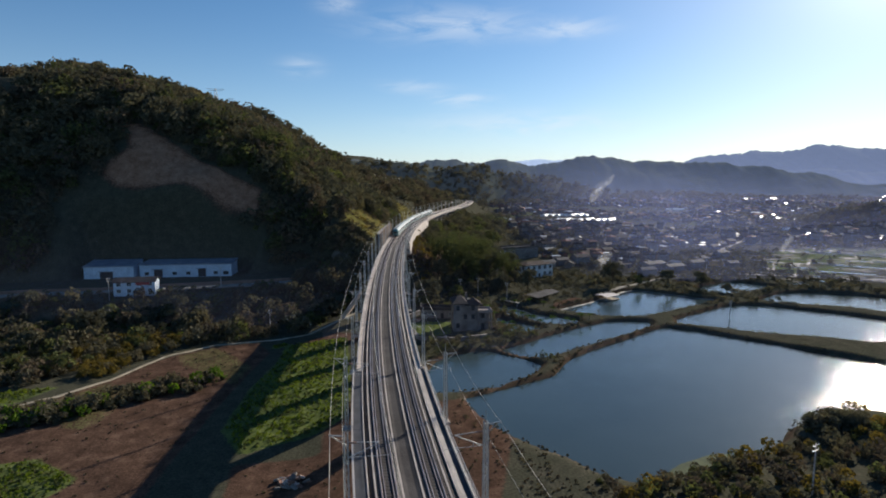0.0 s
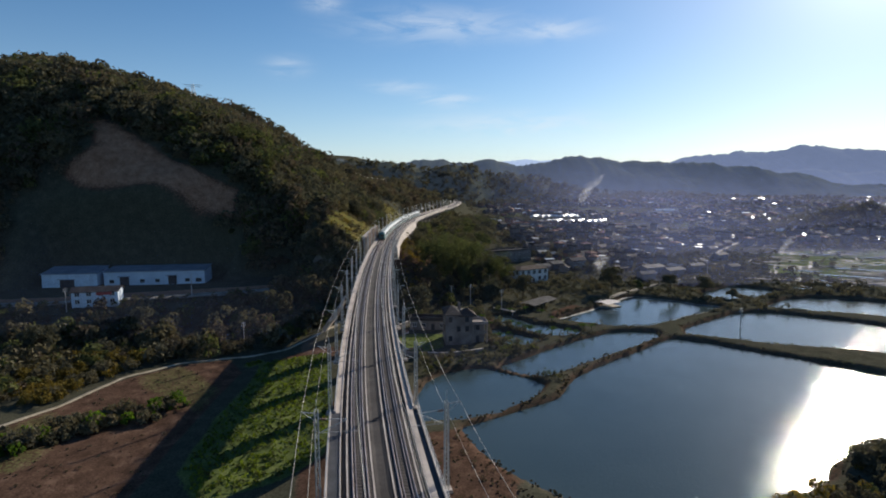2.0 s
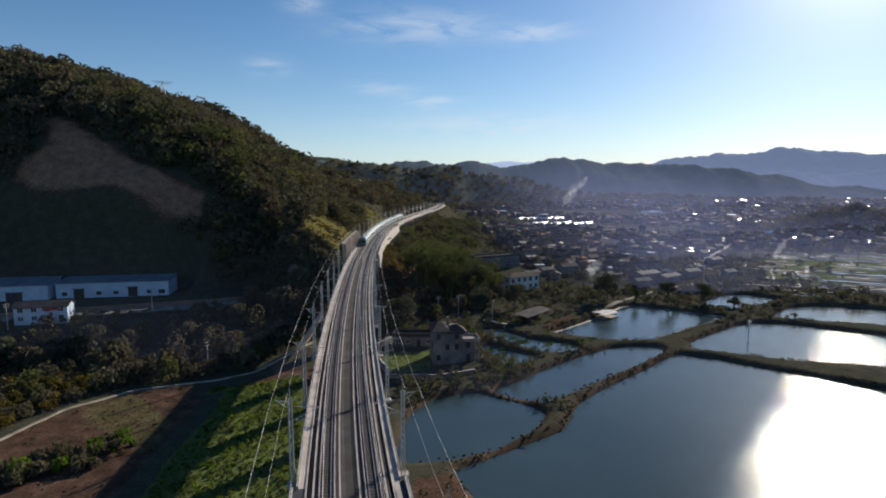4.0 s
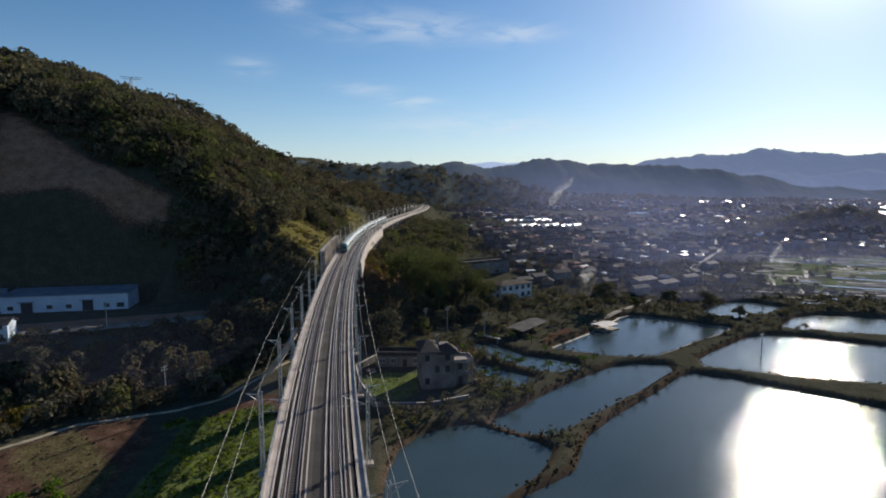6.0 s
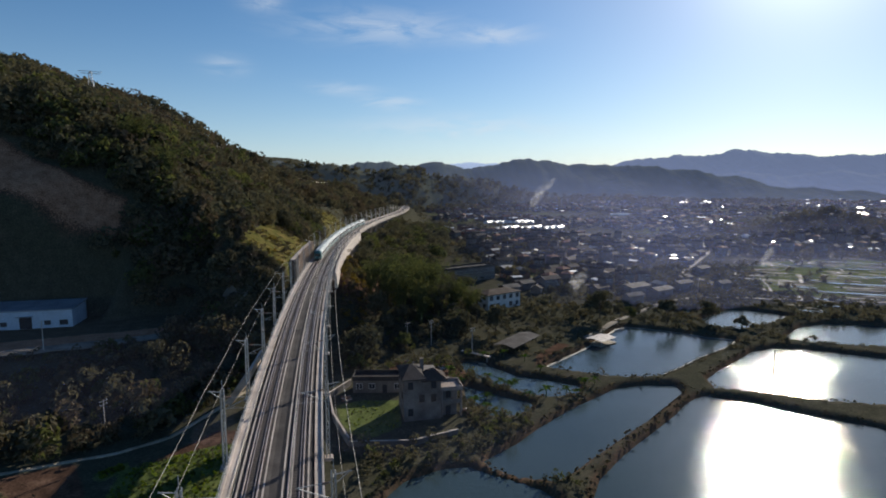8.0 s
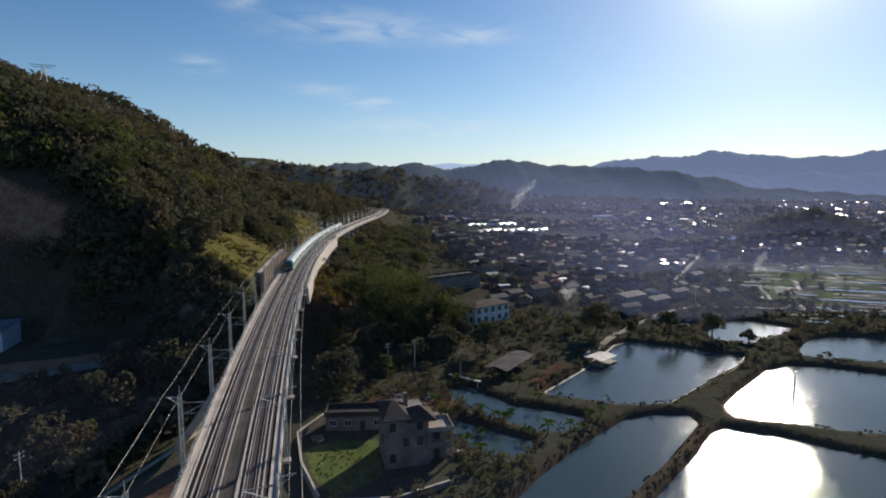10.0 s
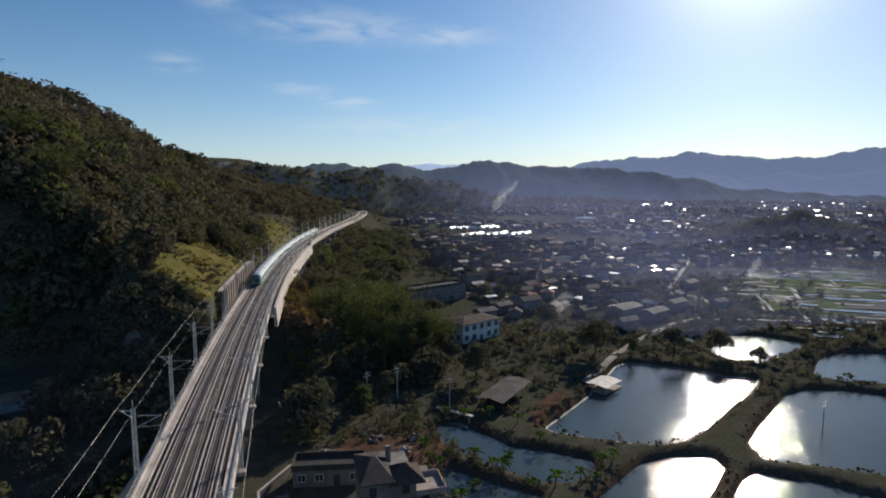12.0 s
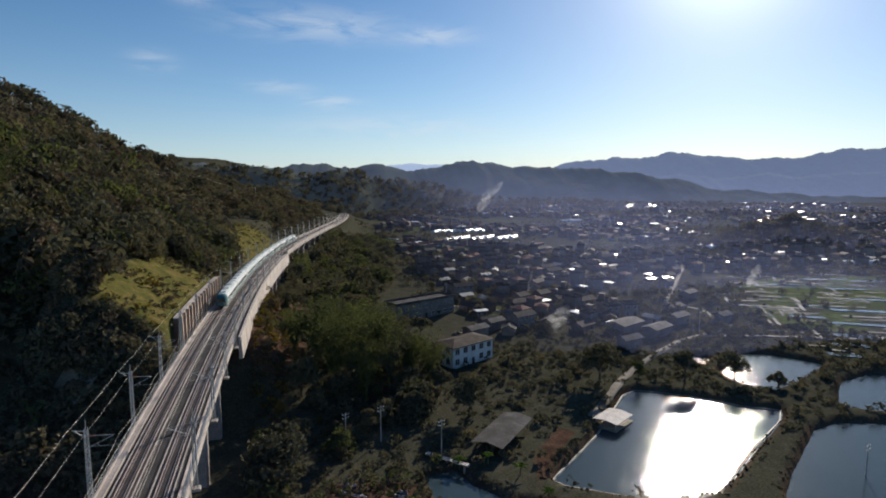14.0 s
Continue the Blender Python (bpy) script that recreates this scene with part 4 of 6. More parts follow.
def house(name, w, d, storeys, roof, wall_mat, roof_mat, sides="front", stair=False, h=3.2, rise=None, bays=None, windows=True, win=None):
    """A house at the origin, its front towards -y, with walls, roof, windows and a door."""
    ob = new(name)
    z = storeys * h
    bm = bmesh.new()
    box(bm, -w / 2, w / 2, -d / 2, d / 2, -2.5, z)
    for k in range(1, storeys):
        box(bm, -w / 2 - 0.06, w / 2 + 0.06, -d / 2 - 0.06, d / 2 + 0.06, k * h - 0.12, k * h + 0.1)
    if roof == "gable":
        for s in (-1, 1):
            vs = [bm.verts.new(p) for p in ((s * w / 2, -d / 2, z), (s * w / 2, d / 2, z), (s * w / 2, 0, z + (rise or d * 0.25)))]
            bm.faces.new(vs)
    part("wall", bm, wall_mat, ob)
    bm = bmesh.new()
    if roof == "gable":
        gable(bm, w, d, z, rise or d * 0.25)
    elif roof == "hip":
        hip(bm, w, d, z, rise or d * 0.28)
    else:
        flat_roof(bm, w, d, z)
    rf = part("roof", bm, roof_mat, ob)
    if stair:
        bm = bmesh.new()
        box(bm, w * 0.1, w * 0.4, -d * 0.1, d * 0.35, z + 0.252, z + 2.8)
        box(bm, w * 0.1 - 0.3, w * 0.4 + 0.3, -d * 0.1 - 0.3, d * 0.35 + 0.3, z + 2.8, z + 3.0)
        part("stair_head", bm, wall_mat, rf)
    if windows:
        n = bays or max(2, int(w / 3.2))
        spots = []
        for k in range(storeys):
            spots += [(-w / 2 + w * (i + 0.5) / n, -d / 2, k * h + 0.95, 0) for i in range(n) if not (k == 0 and i == n // 2)]
            if sides == "all":
                m = max(1, int(d / 3.6))
                spots += [(s * w / 2, -d / 2 + d * (i + 0.5) / m, k * h + 0.95, 90 * s) for i in range(m) for s in (-1, 1)]
                spots += [(-w / 2 + w * (i + 0.5) / n, d / 2, k * h + 0.95, 180) for i in range(n)]
        for x, y, zz, r in spots:
            fitted = part("window", (win or WIN)[0], None, ob, m=pose(x, y, zz, 0, 0, r))
            part("pane", (win or WIN)[1], None, fitted)
        bm = bmesh.new()
        x = -w / 2 + w * (n // 2 + 0.5) / n
        box(bm, x - 0.6, x + 0.6, -d / 2 - 0.05, -d / 2 + 0.05, 0.0, 2.1)
        part("door", bm, dark_door, ob)
    return ob


def set_down(ob, x, y, turn=0.0, lift=0.0):
    ob.matrix_basis = pose(x, y, ground_z(x, y) + lift, 0, 0, turn)
    return ob


# Factory sheds on the terrace
def shed(w, d, h, x, y, turn, doors, label, lean):
    ob = new("factory_shed")
    bm = bmesh.new()
    box(bm, -w / 2, w / 2, -d / 2, d / 2, -2.5, h)
    part("wall", bm, plaster_blue, ob)
    bm = bmesh.new()
    a = [(-w / 2 - 0.4, -d / 2 - 0.5, h), (w / 2 + 0.4, -d / 2 - 0.5, h), (w / 2 + 0.4, d / 2 + 0.4, h + lean), (-w / 2 - 0.4, d / 2 + 0.4, h + lean)]
    vs = [bm.verts.new(p) for p in a] + [bm.verts.new((x0, y0, z0 + 0.3)) for x0, y0, z0 in a]
    for f in ((0, 1, 2, 3), (4, 5, 6, 7), (0, 1, 5, 4), (1, 2, 6, 5), (2, 3, 7, 6), (3, 0, 4, 7)):
        bm.faces.new([vs[i] for i in f])
    rf = part("roof", bm, tin_blue, ob, "blue-grey metal roof")
    for k in range(int(w / 1.6)):
        bm = bmesh.new()
        px = -w / 2 + 0.8 + k * 1.6
        beam(bm, (px, -d / 2 - 0.5, h + 0.33), (px, d / 2 + 0.4, h + lean + 0.33), 0.07)
        part("seam", bm, tin_blue, rf)
    for s in (-1, 1):
        bm = bmesh.new()
        vs = [bm.verts.new(p) for p in ((s * w / 2, -d / 2, h), (s * w / 2, d / 2, h), (s * w / 2, d / 2, h + lean))]
        bm.faces.new(vs)
        part("gable_end", bm, plaster_blue, ob)
    for dx, dw, dh, dz in doors:
        bm = bmesh.new()
        box(bm, dx - dw / 2, dx + dw / 2, -d / 2 - 0.06, -d / 2 + 0.06, dz, dz + dh)
        dr = part("door" if dz < 0.5 else "window", bm, dark_door, ob, "dark open doorway" if dz < 0.5 else "")
        if dz < 0.5:
            bm = bmesh.new()
            box(bm, dx - dw / 2 - 0.6, dx + dw / 2 + 0.6, -d / 2 - 1.4, -d / 2 - 0.01, dz + dh + 0.1, dz + dh + 0.25)
            part("canopy", bm, tin_blue, dr)
    tagged(ob, label, "factory shed", "factory sheds")
    return set_down(ob, x, y, turn)


shed(40, 12, 5.6, -118, 262, 7, [(-12, 3.6, 3.6, 0.0), (7, 3.4, 3.8, 0.0), (-5, 1.8, 1.4, 1.0), (1, 1.8, 1.4, 1.0), (13, 1.8, 1.4, 1.0), (17.5, 2.4, 1.6, 0.8), (-17, 1.8, 1.4, 1.0)], "long pale blue factory shed with dark doorways", 0.8)
shed(21, 11, 5.4, -150, 256, 7, [(-1, 5.5, 3.2, 0.0)], "shorter pale blue factory shed beside the long one", 1.6)
hs = tagged(house("site_office", 15, 6, 2, "gable", plaster_blue, tile_grey, h=2.6, rise=1.3), "two-storey pale bluish site office with grey roof and red sign", "office building")
bm = bmesh.new()
box(bm, 0.5, 5.5, -3.16, -3.05, 3.9, 4.9)
part("sign", bm, red_paint, hs, "red sign board")
set_down(hs, -121, 221, 12, -0.6)

# Three-storey house by the ponds
def pond_house():
    ob = new("country_house")
    bm = bmesh.new()
    box(bm, -5.5, 3.0, -5, 5, -2, 9.4)
    box(bm, 3.0, 7.0, -3.4, 5, -2, 6.2)
    box(bm, -5.6, 3.1, -5.1, 5.1, 3.1, 3.35)
    box(bm, -5.6, 3.1, -5.1, 5.1, 6.3, 6.55)
    part("wall", bm, old_render, ob)
    bm = bmesh.new()
    hip(bm, 4.6, 10, 9.4, 2.2, 0.5)
    part("roof", bm, tile_grey, ob, "grey tiled hip roof", pose(-3.2, 0, 0))
    bm = bmesh.new()
    hip(bm, 5.0, 5.4, 9.0, 2.2, 0.5)
    part("roof", bm, tile_brown, ob, "brown-grey tiled hip roof", pose(1.4, -2.6, 0))
    bm = bmesh.new()
    box(bm, 2.9, 8.2, -4.6, 1.5, 6.2, 6.45)
    for x0, x1, y0, y1 in ((2.9, 8.2, -4.6, -4.45), (8.05, 8.2, -4.45, 1.5), (2.9, 8.05, 1.35, 1.5)):
        box(bm, x0, x1, y0, y1, 6.45, 7.1)
    part("terrace", bm, pink_render, ob, "pale roof terrace with a low parapet")
    for x, y in ((3.4, -4.3), (7.9, -4.3), (7.9, 1.2)):
        part("column", rod(bmesh.new(), (x, y, -1), (x, y, 6.2), 0.22, 0.2, 10), pink_render, ob)
    bm = bmesh.new()
    box(bm, 2.9, 8.0, -4.4, -3.5, 3.0, 3.2)
    box(bm, 2.9, 8.0, -4.4, -4.3, 3.2, 4.0)
    part("balcony", bm, old_render, ob)
    part("chimney", box(bmesh.new(), -0.8, 0.0, 1.5, 2.3, 9.2, 12.2), old_render, ob)
    spots = [(-1.4, -5, 4.1, 0), (1.3, -5, 7.2, 0), (1.3, -5, 4.1, 0), (-4, -5, 7.2, 0), (-4, -5, 1.0, 0), (-1.4, 5, 7.2, 180), (1.6, 5, 4.1, 180)]
    spots += [(-5.5, 3, 7.2, -90), (-5.5, -2, 4.1, -90), (5, -3.4, 4.1, 0), (7.0, 2.5, 4.1, 90)]
    for x, y, z, r in spots:
        win = part("window", WIN_OLD[0], None, ob, m=pose(x, y, z, 0, 0, r))
        part("pane", WIN_OLD[1], None, win)
    part("door", box(bmesh.new(), 4.4, 5.6, -3.46, -3.35, 0, 2.2), dark_door, ob)
    return tagged(ob, "three-storey stained brown-grey country house with tiled roofs, columns and a terrace", "house")


set_down(pond_house(), 9.0, 198.5, 4)
annex = tagged(house("outbuilding", 13, 5, 1, "flat", plaster_grey, roof_slab, h=3.2), "low grey outbuilding with a pale roof edge beside the house", "outbuilding")
set_down(annex, -1.5, 214, -6)


def yard_wall(points, h, label):
    ob = tagged(new("yard_wall"), label, "wall", "yard walls")
    for (ax, ay), (bx, by) in zip(points, points[1:]):
        bm = bmesh.new()
        g = min(ground_z(ax, ay), ground_z(bx, by))
        a, b = Vector((ax, ay, g)), Vector((bx, by, g))
        beam(bm, a + Vector((0, 0, h / 2 - 0.3)), b + Vector((0, 0, h / 2 - 0.3)), 0.25, h + 0.6)
        part("wall_length", bm, plaster_grey, ob)
        bm = bmesh.new()
        beam(bm, a + Vector((0, 0, h + 0.06)), b + Vector((0, 0, h + 0.06)), 0.4, 0.12)
        part("coping", bm, concrete_pale, ob)


yard_wall([(-8, 182), (-12, 195), (-14, 209), (-9, 218)], 1.8, "grey rendered yard wall with a pale coping beside the lawn")
yard_wall([(-8, 182), (5, 181), (15, 185)], 1.2, "low grey wall in front of the lawn")

# White house and the long block behind the bamboo
wh = tagged(house("white_house", 18, 9.5, 2, "hip", plaster_white, tile_brown, "all", h=3.3, rise=1.5, bays=5, win=WIN_TALL), "two-storey white house with rows of windows and a brown hip roof", "house")
set_down(wh, 50, 305.5, 28.5)
lb = tagged(house("long_block", 32, 9, 2, "flat", plaster_grey, roof_slab, "all", h=3.6, bays=9), "long two-storey grey block with a flat roof", "block")
set_down(lb, 47, 368, 28)

# Village
rng = np.random.default_rng(11)
glossy_tin = worn("bright_metal_roof", (0.5, 0.5, 0.5), (0.62, 0.62, 0.62), (0.72, 0.72, 0.72), 0.3, 2, 0.42, 0.6, bump=0.05)
kinds = []
KINDS = ((6.5, 5.5, 2, "flat", plaster_grey, roof_slab, None), (6, 5, 2, "flat", plaster_tan, roof_slab, None), (7.5, 5, 1, "gable", plaster_tan, tile_grey, None), (8.5, 5, 1, "gable", plaster_grey, tile_grey, None), (5.5, 5, 2, "hip", plaster_grey, tile_red, None),
         (8, 5, 1, "gable", brick_red, tile_grey, None), (7, 4.5, 1, "gable", plaster_grey, tin_pale, 0.9), (6, 6, 3, "flat", plaster_grey, roof_slab, None), (9, 5, 1, "gable", plaster_tan, tile_brown, None), (5.5, 4.5, 1, "gable", brick_red, tile_grey, None), (10, 5, 2, "gable", plaster_grey, tile_grey, None), (5, 3.4, 1, "gable", plaster_tan, glossy_tin, 0.25))
for w, d, st, rf, wm, rm, rise in KINDS:
    for win in (True, False):
        ob = house("village_house", w, d, st, rf, wm, rm, stair=(rf == "flat" and w < 6.4), windows=win, h=2.7, rise=rise)
        what = {"flat": "flat slab roof", "gable": "gable roof", "hip": "hip roof"}[rf]
        tone = wm.name.replace("_", " ").replace("plaster", "rendered")
        tagged(ob, f"{('one', 'two', 'three')[st - 1]}-storey {tone} village house with a {rm.name.split('_')[0]} {what}", "house", "village houses")
        kinds.append(ob)
used = [False] * len(kinds)
placed = []


def free_spot(x, y, gap):
    if any((x - a) ** 2 + (y - b) ** 2 < gap * gap for a, b in placed):
        return False
    return float(pond_depth(np.array([x]), np.array([y]))[0]) < -7 and float(hill_inside(np.array(x), np.array(y))) < -25 and abs(x - float(track_x(y))) > 30


def put_house(i, x, y, turn):
    m = pose(x, y, ground_z(x, y), 0, 0, turn)
    if used[i]:
        return copy_thing(kinds[i], m)
    used[i] = True
    kinds[i].matrix_basis = m
    return kinds[i]


placed += [(50, 305), (47, 368), (9, 201), (13, 220)]
tries = 0
while len(placed) < 400 and tries < 14000:
    tries += 1
    y = float(rng.uniform(330, 560))
    x = float(rng.uniform(70, 0.95 * y + 120))
    if y < 475 and x > 178 + 0.35 * (y - 330) and not (y > 440 and rng.random() < 0.25):
        continue
    core = math.exp(-((x - 190 - 0.25 * (y - 400)) / 170) ** 2)
    if rng.random() > 0.25 + 0.75 * core or float(wob(x, y, 0.021, 9.0)) < -0.45 or not free_spot(x, y, 7.5 + 5 * rng.random()):
        continue
    placed.append((x, y))
    i = int(rng.integers(0, len(KINDS)))
    put_house(i * 2 + (0 if y < 405 else 1), x, y, float(rng.choice([25, 28, 115, -62, 10, 60]) + rng.normal(0, 6)))
for i, was in enumerate(used):
    if not was:
        put_house(i, 180 + 31 * i, 570, 20)

# the far part of the village, too small to tell apart
far_mats = [brick_red, plaster_grey, plaster_tan, tile_grey, roof_slab, glossy_tin, tile_red]
FACES = ((0, 1, 5, 4), (1, 2, 6, 5), (2, 3, 7, 6), (3, 0, 4, 7), (4, 5, 6, 7))
vs, qs, mi, tries = [], [], [], 0
while len(vs) < 2 * 8 * 1500 and tries < 30000:
    tries += 1
    y = float(rng.uniform(560, 1230))
    x = float(rng.uniform(40, 0.9 * y + 160))
    if float(wob(x, y, 0.021, 9.0)) < -0.3 or float(hill_inside(np.array(x), np.array(y))) > -25 or x < float(track_x(min(y, 850.0))) + 40:
        continue
    w, d, h = rng.uniform(5, 9.5), rng.uniform(4.2, 6.2), rng.choice([2.6, 2.6, 2.9, 5.2, 5.6])
    m = pose(x, y, float(height(x, y)), 0, 0, float(rng.choice([25, 28, 115, -62, 10, 60]) + rng.normal(0, 8)))
    ridge = rng.choice([0.5] + [0.25 * d] * 9 + [0.0] * 7)
    body = [(sx * w / 2, sy * d / 2, z) for z in (-2, h) for sx, sy in ((-1, -1), (1, -1), (1, 1), (-1, 1))]
    o = 0.5
    top = [(sx * (w / 2 + o), sy * (d / 2 + o), h + 0.02) for sx, sy in ((-1, -1), (1, -1), (1, 1), (-1, 1))]
    top += [(sx * (w / 2 + o), sy * (d / 2 + o) * (0.04 if ridge else 1.0), h + 0.3 + ridge) for sx, sy in ((-1, -1), (1, -1), (1, 1), (-1, 1))]
    for some, mat in ((body, int(rng.choice([0, 1, 1, 1, 2]))), (top, int(5 if 0 < ridge < 0.7 else rng.choice([3, 3, 3, 4, 4, 6])))):
        k = len(vs)
        vs += [m @ Vector(p) for p in some]
        qs += [[k + i for i in f] for f in FACES]
        mi += [mat] * 5
me = mesh_quads("distant_village", np.array(vs), np.array(qs), far_mats[0])
for m in far_mats[1:]:
    me.materials.append(m)
me.polygons.foreach_set("material_index", np.array(mi, np.int32))
tagged(new("distant_village", me), "far village of grey and brown houses with glinting roofs", "village", kind="stuff")

# Plastic tunnels and sheet roofs that shine among the houses
film_mat = worn("white_plastic_film", (0.62, 0.62, 0.6), (0.72, 0.72, 0.7), (0.8, 0.8, 0.78), 0.15, 2, 0.4, bump=0.05, spec=0.6)


def tunnel(length, r):
    ob = new("polytunnel")
    bm = bmesh.new()
    n = 9
    rings = [[bm.verts.new((r * math.cos(math.pi * k / n), yy, 0.85 * r * math.sin(math.pi * k / n) - 0.2)) for k in range(n + 1)] for yy in np.linspace(-length / 2, length / 2, 7)]
    for a, b in zip(rings, rings[1:]):
        for k in range(n):
            bm.faces.new((a[k], a[k + 1], b[k + 1], b[k]))
    part("cover", bm, film_mat, ob, "white plastic cover")
    for s in (-1, 1):
        bm = bmesh.new()
        bm.faces.new([bm.verts.new((r * math.cos(math.pi * k / n), s * length / 2, 0.85 * r * math.sin(math.pi * k / n) - 0.2)) for k in range(n + 1)])
        part("end_wall", bm, film_mat, ob)
    return tagged(ob, "white plastic-covered growing tunnel in the fields", "polytunnel", "polytunnels")


tun = tunnel(20, 3.4)
spots = [(130 + 8.5 * i, 655 + 5 * (i % 3), -37) for i in range(9)] + [(135 + 9 * i, 735, -37) for i in range(7)] + [(392 + 1.6 * i, 695 - 9.5 * i, -52) for i in range(9)] + [(336, 546, 60), (338, 553, 60)] + [(438, 610, 70), (447, 616, 70), (365, 452, 80), (395, 447, 80), (270, 1010, 70), (282, 1012, 70), (300, 980, 70), (345, 845, 65), (357, 848, 65)]
for i, (x, y, r) in enumerate(spots):
    m = pose(x, y, ground_z(x, y), 0, 0, r)
    if i:
        copy_thing(tun, m)
    else:
        tun.matrix_basis = m

# Plank raft with a roofed hut on the pond
raft_sheet = worn("pinkish_sheet", (0.36, 0.32, 0.31), (0.46, 0.42, 0.41), (0.56, 0.52, 0.51), 0.4, 3, 0.7)
raft = tagged(new("fish_raft"), "floating fish raft with a pale sheet roof on the pond", "raft")
plank_mat = worn("raft_planks", (0.2, 0.17, 0.13), (0.3, 0.26, 0.21), (0.4, 0.36, 0.3), 0.5, 5)
for k in range(8):
    part("plank", box(bmesh.new(), -6, 6, -4.5 + k * 1.14, -3.45 + k * 1.14, 0.25, 0.42), plank_mat, raft)
for x, y in ((-5, -4), (5, -4), (-5, 4), (5, 4), (0, -4), (0, 4)):
    part("float", rod(bmesh.new(), (x - 0.8, y, 0.05), (x + 0.8, y, 0.05), 0.32, 0.32, 10), under_mat, raft)
for x, y in ((-4.6, -3.6), (4.6, -3.6), (-4.6, 3.6), (4.6, 3.6)):
    part("post", beam(bmesh.new(), (x, y, 0.4), (x, y, 2.5), 0.14), frame_white, raft)
bm = bmesh.new()
gable(bm, 10, 8, 2.5, 0.5, 0.5, 0.12)
part("roof", bm, raft_sheet, raft, "pale sheet roof")
raft.scale = (0.8, 0.72, 0.8)
raft.matrix_basis = pose(74.5, 251.5, 0.0, 0, 0, 34) @ Matrix.Diagonal((0.8, 0.72, 0.8, 1))

# Footbridge and sheeted ground near the small ponds
fb = tagged(new("footbridge"), "narrow concrete footbridge over the channel", "footbridge")
part("slab", beam(bmesh.new(), (25, 243.5, 1.75), (32.5, 236, 1.75), 1.1, 0.25), concrete_pale, fb)
for k in (0.1, 0.5, 0.9):
    p = Vector((25, 243.5, 1.6)).lerp(Vector((32.5, 236, 1.6)), k)
    part("support", beam(bmesh.new(), (p.x, p.y, -1.5), p, 0.4), concrete, fb)
sh = tagged(new("tin_shelter"), "low shelter with a weathered grey sheet roof by the pond", "shelter")
bm = bmesh.new()
gable(bm, 18, 7, 2.4, 0.7, 0.3, 0.1)
part("roof", bm, roof_slab, sh)
for x in (-8, 0, 8):
    for y in (-3, 3):
        part("post", beam(bmesh.new(), (x, y, -0.6), (x, y, 2.4), 0.14), bark, sh)
set_down(sh, 44, 247.5, 48)


# Poles and pylons
def utility_pole(h, arms=1):
    ob = new("utility_pole")
    part("pole", rod(bmesh.new(), (0, 0, -1.5), (0, 0, h), 0.17, 0.1, 8), concrete_pale, ob)
    for k in range(arms):
        arm = part("crossarm", beam(bmesh.new(), (-0.9, 0, h - 0.4 - k * 0.8), (0.9, 0, h - 0.4 - k * 0.8), 0.1), steel, ob)
        for x in (-0.8, 0, 0.8):
            part("insulator", rod(bmesh.new(), (x, 0, h - 0.35 - k * 0.8), (x, 0, h - 0.1 - k * 0.8), 0.07, 0.05, 6), frame_white, arm)
    return tagged(ob, "grey concrete utility pole with a crossarm", "utility pole", "utility poles")


pole = utility_pole(8.5, 2)
for i, (x, y, r) in enumerate([(112, 216, 20), (-61, 196, 60), (16, 252, 30), (8, 250, 30), (150, 318, 10), (95, 420, 15), (66, 398, 40), (-92, 232, 70), (-128, 214, 70), (28, 242, 20), (176, 168, 15), (58, 84, 30)]):
    m = pose(x, y, ground_z(x, y), 0, 0, r)
    if i:
        copy_thing(pole, m)
    else:
        pole.matrix_basis = m


def pylon(h, arms=((0.4, 5.0), (3.4, 6.2), (6.4, 5.0))):
    ob = new("power_pylon")
    for sx in (-1, 1):
        for sy in (-1, 1):
            part("leg", beam(bmesh.new(), (sx * 2.6, sy * 2.6, -3), (sx * 0.5, sy * 0.5, h), 0.28), steel, ob)
    bm = bmesh.new()
    for i in range(7):
        a, b = i / 7, (i + 1) / 7
        ra, rb = 2.6 - 2.1 * a, 2.6 - 2.1 * b
        for s in (-1, 1):
            beam(bm, (-ra, s * ra, a * h), (rb, s * rb, b * h), 0.14)
            beam(bm, (s * ra, -ra, a * h), (s * rb, rb, b * h), 0.14)
    part("bracing", bm, steel, ob)
    for drop, w in arms:
        part("crossarm", beam(bmesh.new(), (-w, 0, h - drop), (w, 0, h - drop), 0.32), steel, ob)
    return tagged(ob, "grey lattice power pylon standing on the hill", "pylon", "power pylons")


crest = pylon(15, ((0.3, 7.0), (1.6, 5.5)))
crest.matrix_basis = pose(-190, 487, ground_z(-190, 487) + 1.0, 0, 0, 20)
hill_poles = [(-140, 452), (-94, 425), (-99, 689), (-60, 800)]
tops = []
tall_pole = utility_pole(11, 1)
for i, (x, y) in enumerate(hill_poles):
    m = pose(x, y, ground_z(x, y) + 0.5, 0, 0, 8)
    tops.append(m @ Vector((0, 0, 10.8)))
    if i:
        copy_thing(tall_pole, m)
    else:
        tall_pole.matrix_basis = m
for a, b in zip(tops, tops[1:]):
    for off in (-0.8, 0.8):
        cu = bpy.data.curves.new("power_line", "CURVE")
        cu.dimensions, cu.bevel_depth, cu.bevel_resolution = "3D", 0.04, 0
        sp = cu.splines.new("POLY")
        sp.points.add(16)
        for k, q in enumerate(sp.points):
            p = a.lerp(b, k / 16)
            q.co = (p.x + off, p.y, p.z - 0.03 * (b - a).length * 4 * (k / 16) * (1 - k / 16), 1)
        cu.materials.append(wire_mat)
        tagged(new("power_line", cu), "thin power line sagging between poles on the hillside", "power line", "power lines")


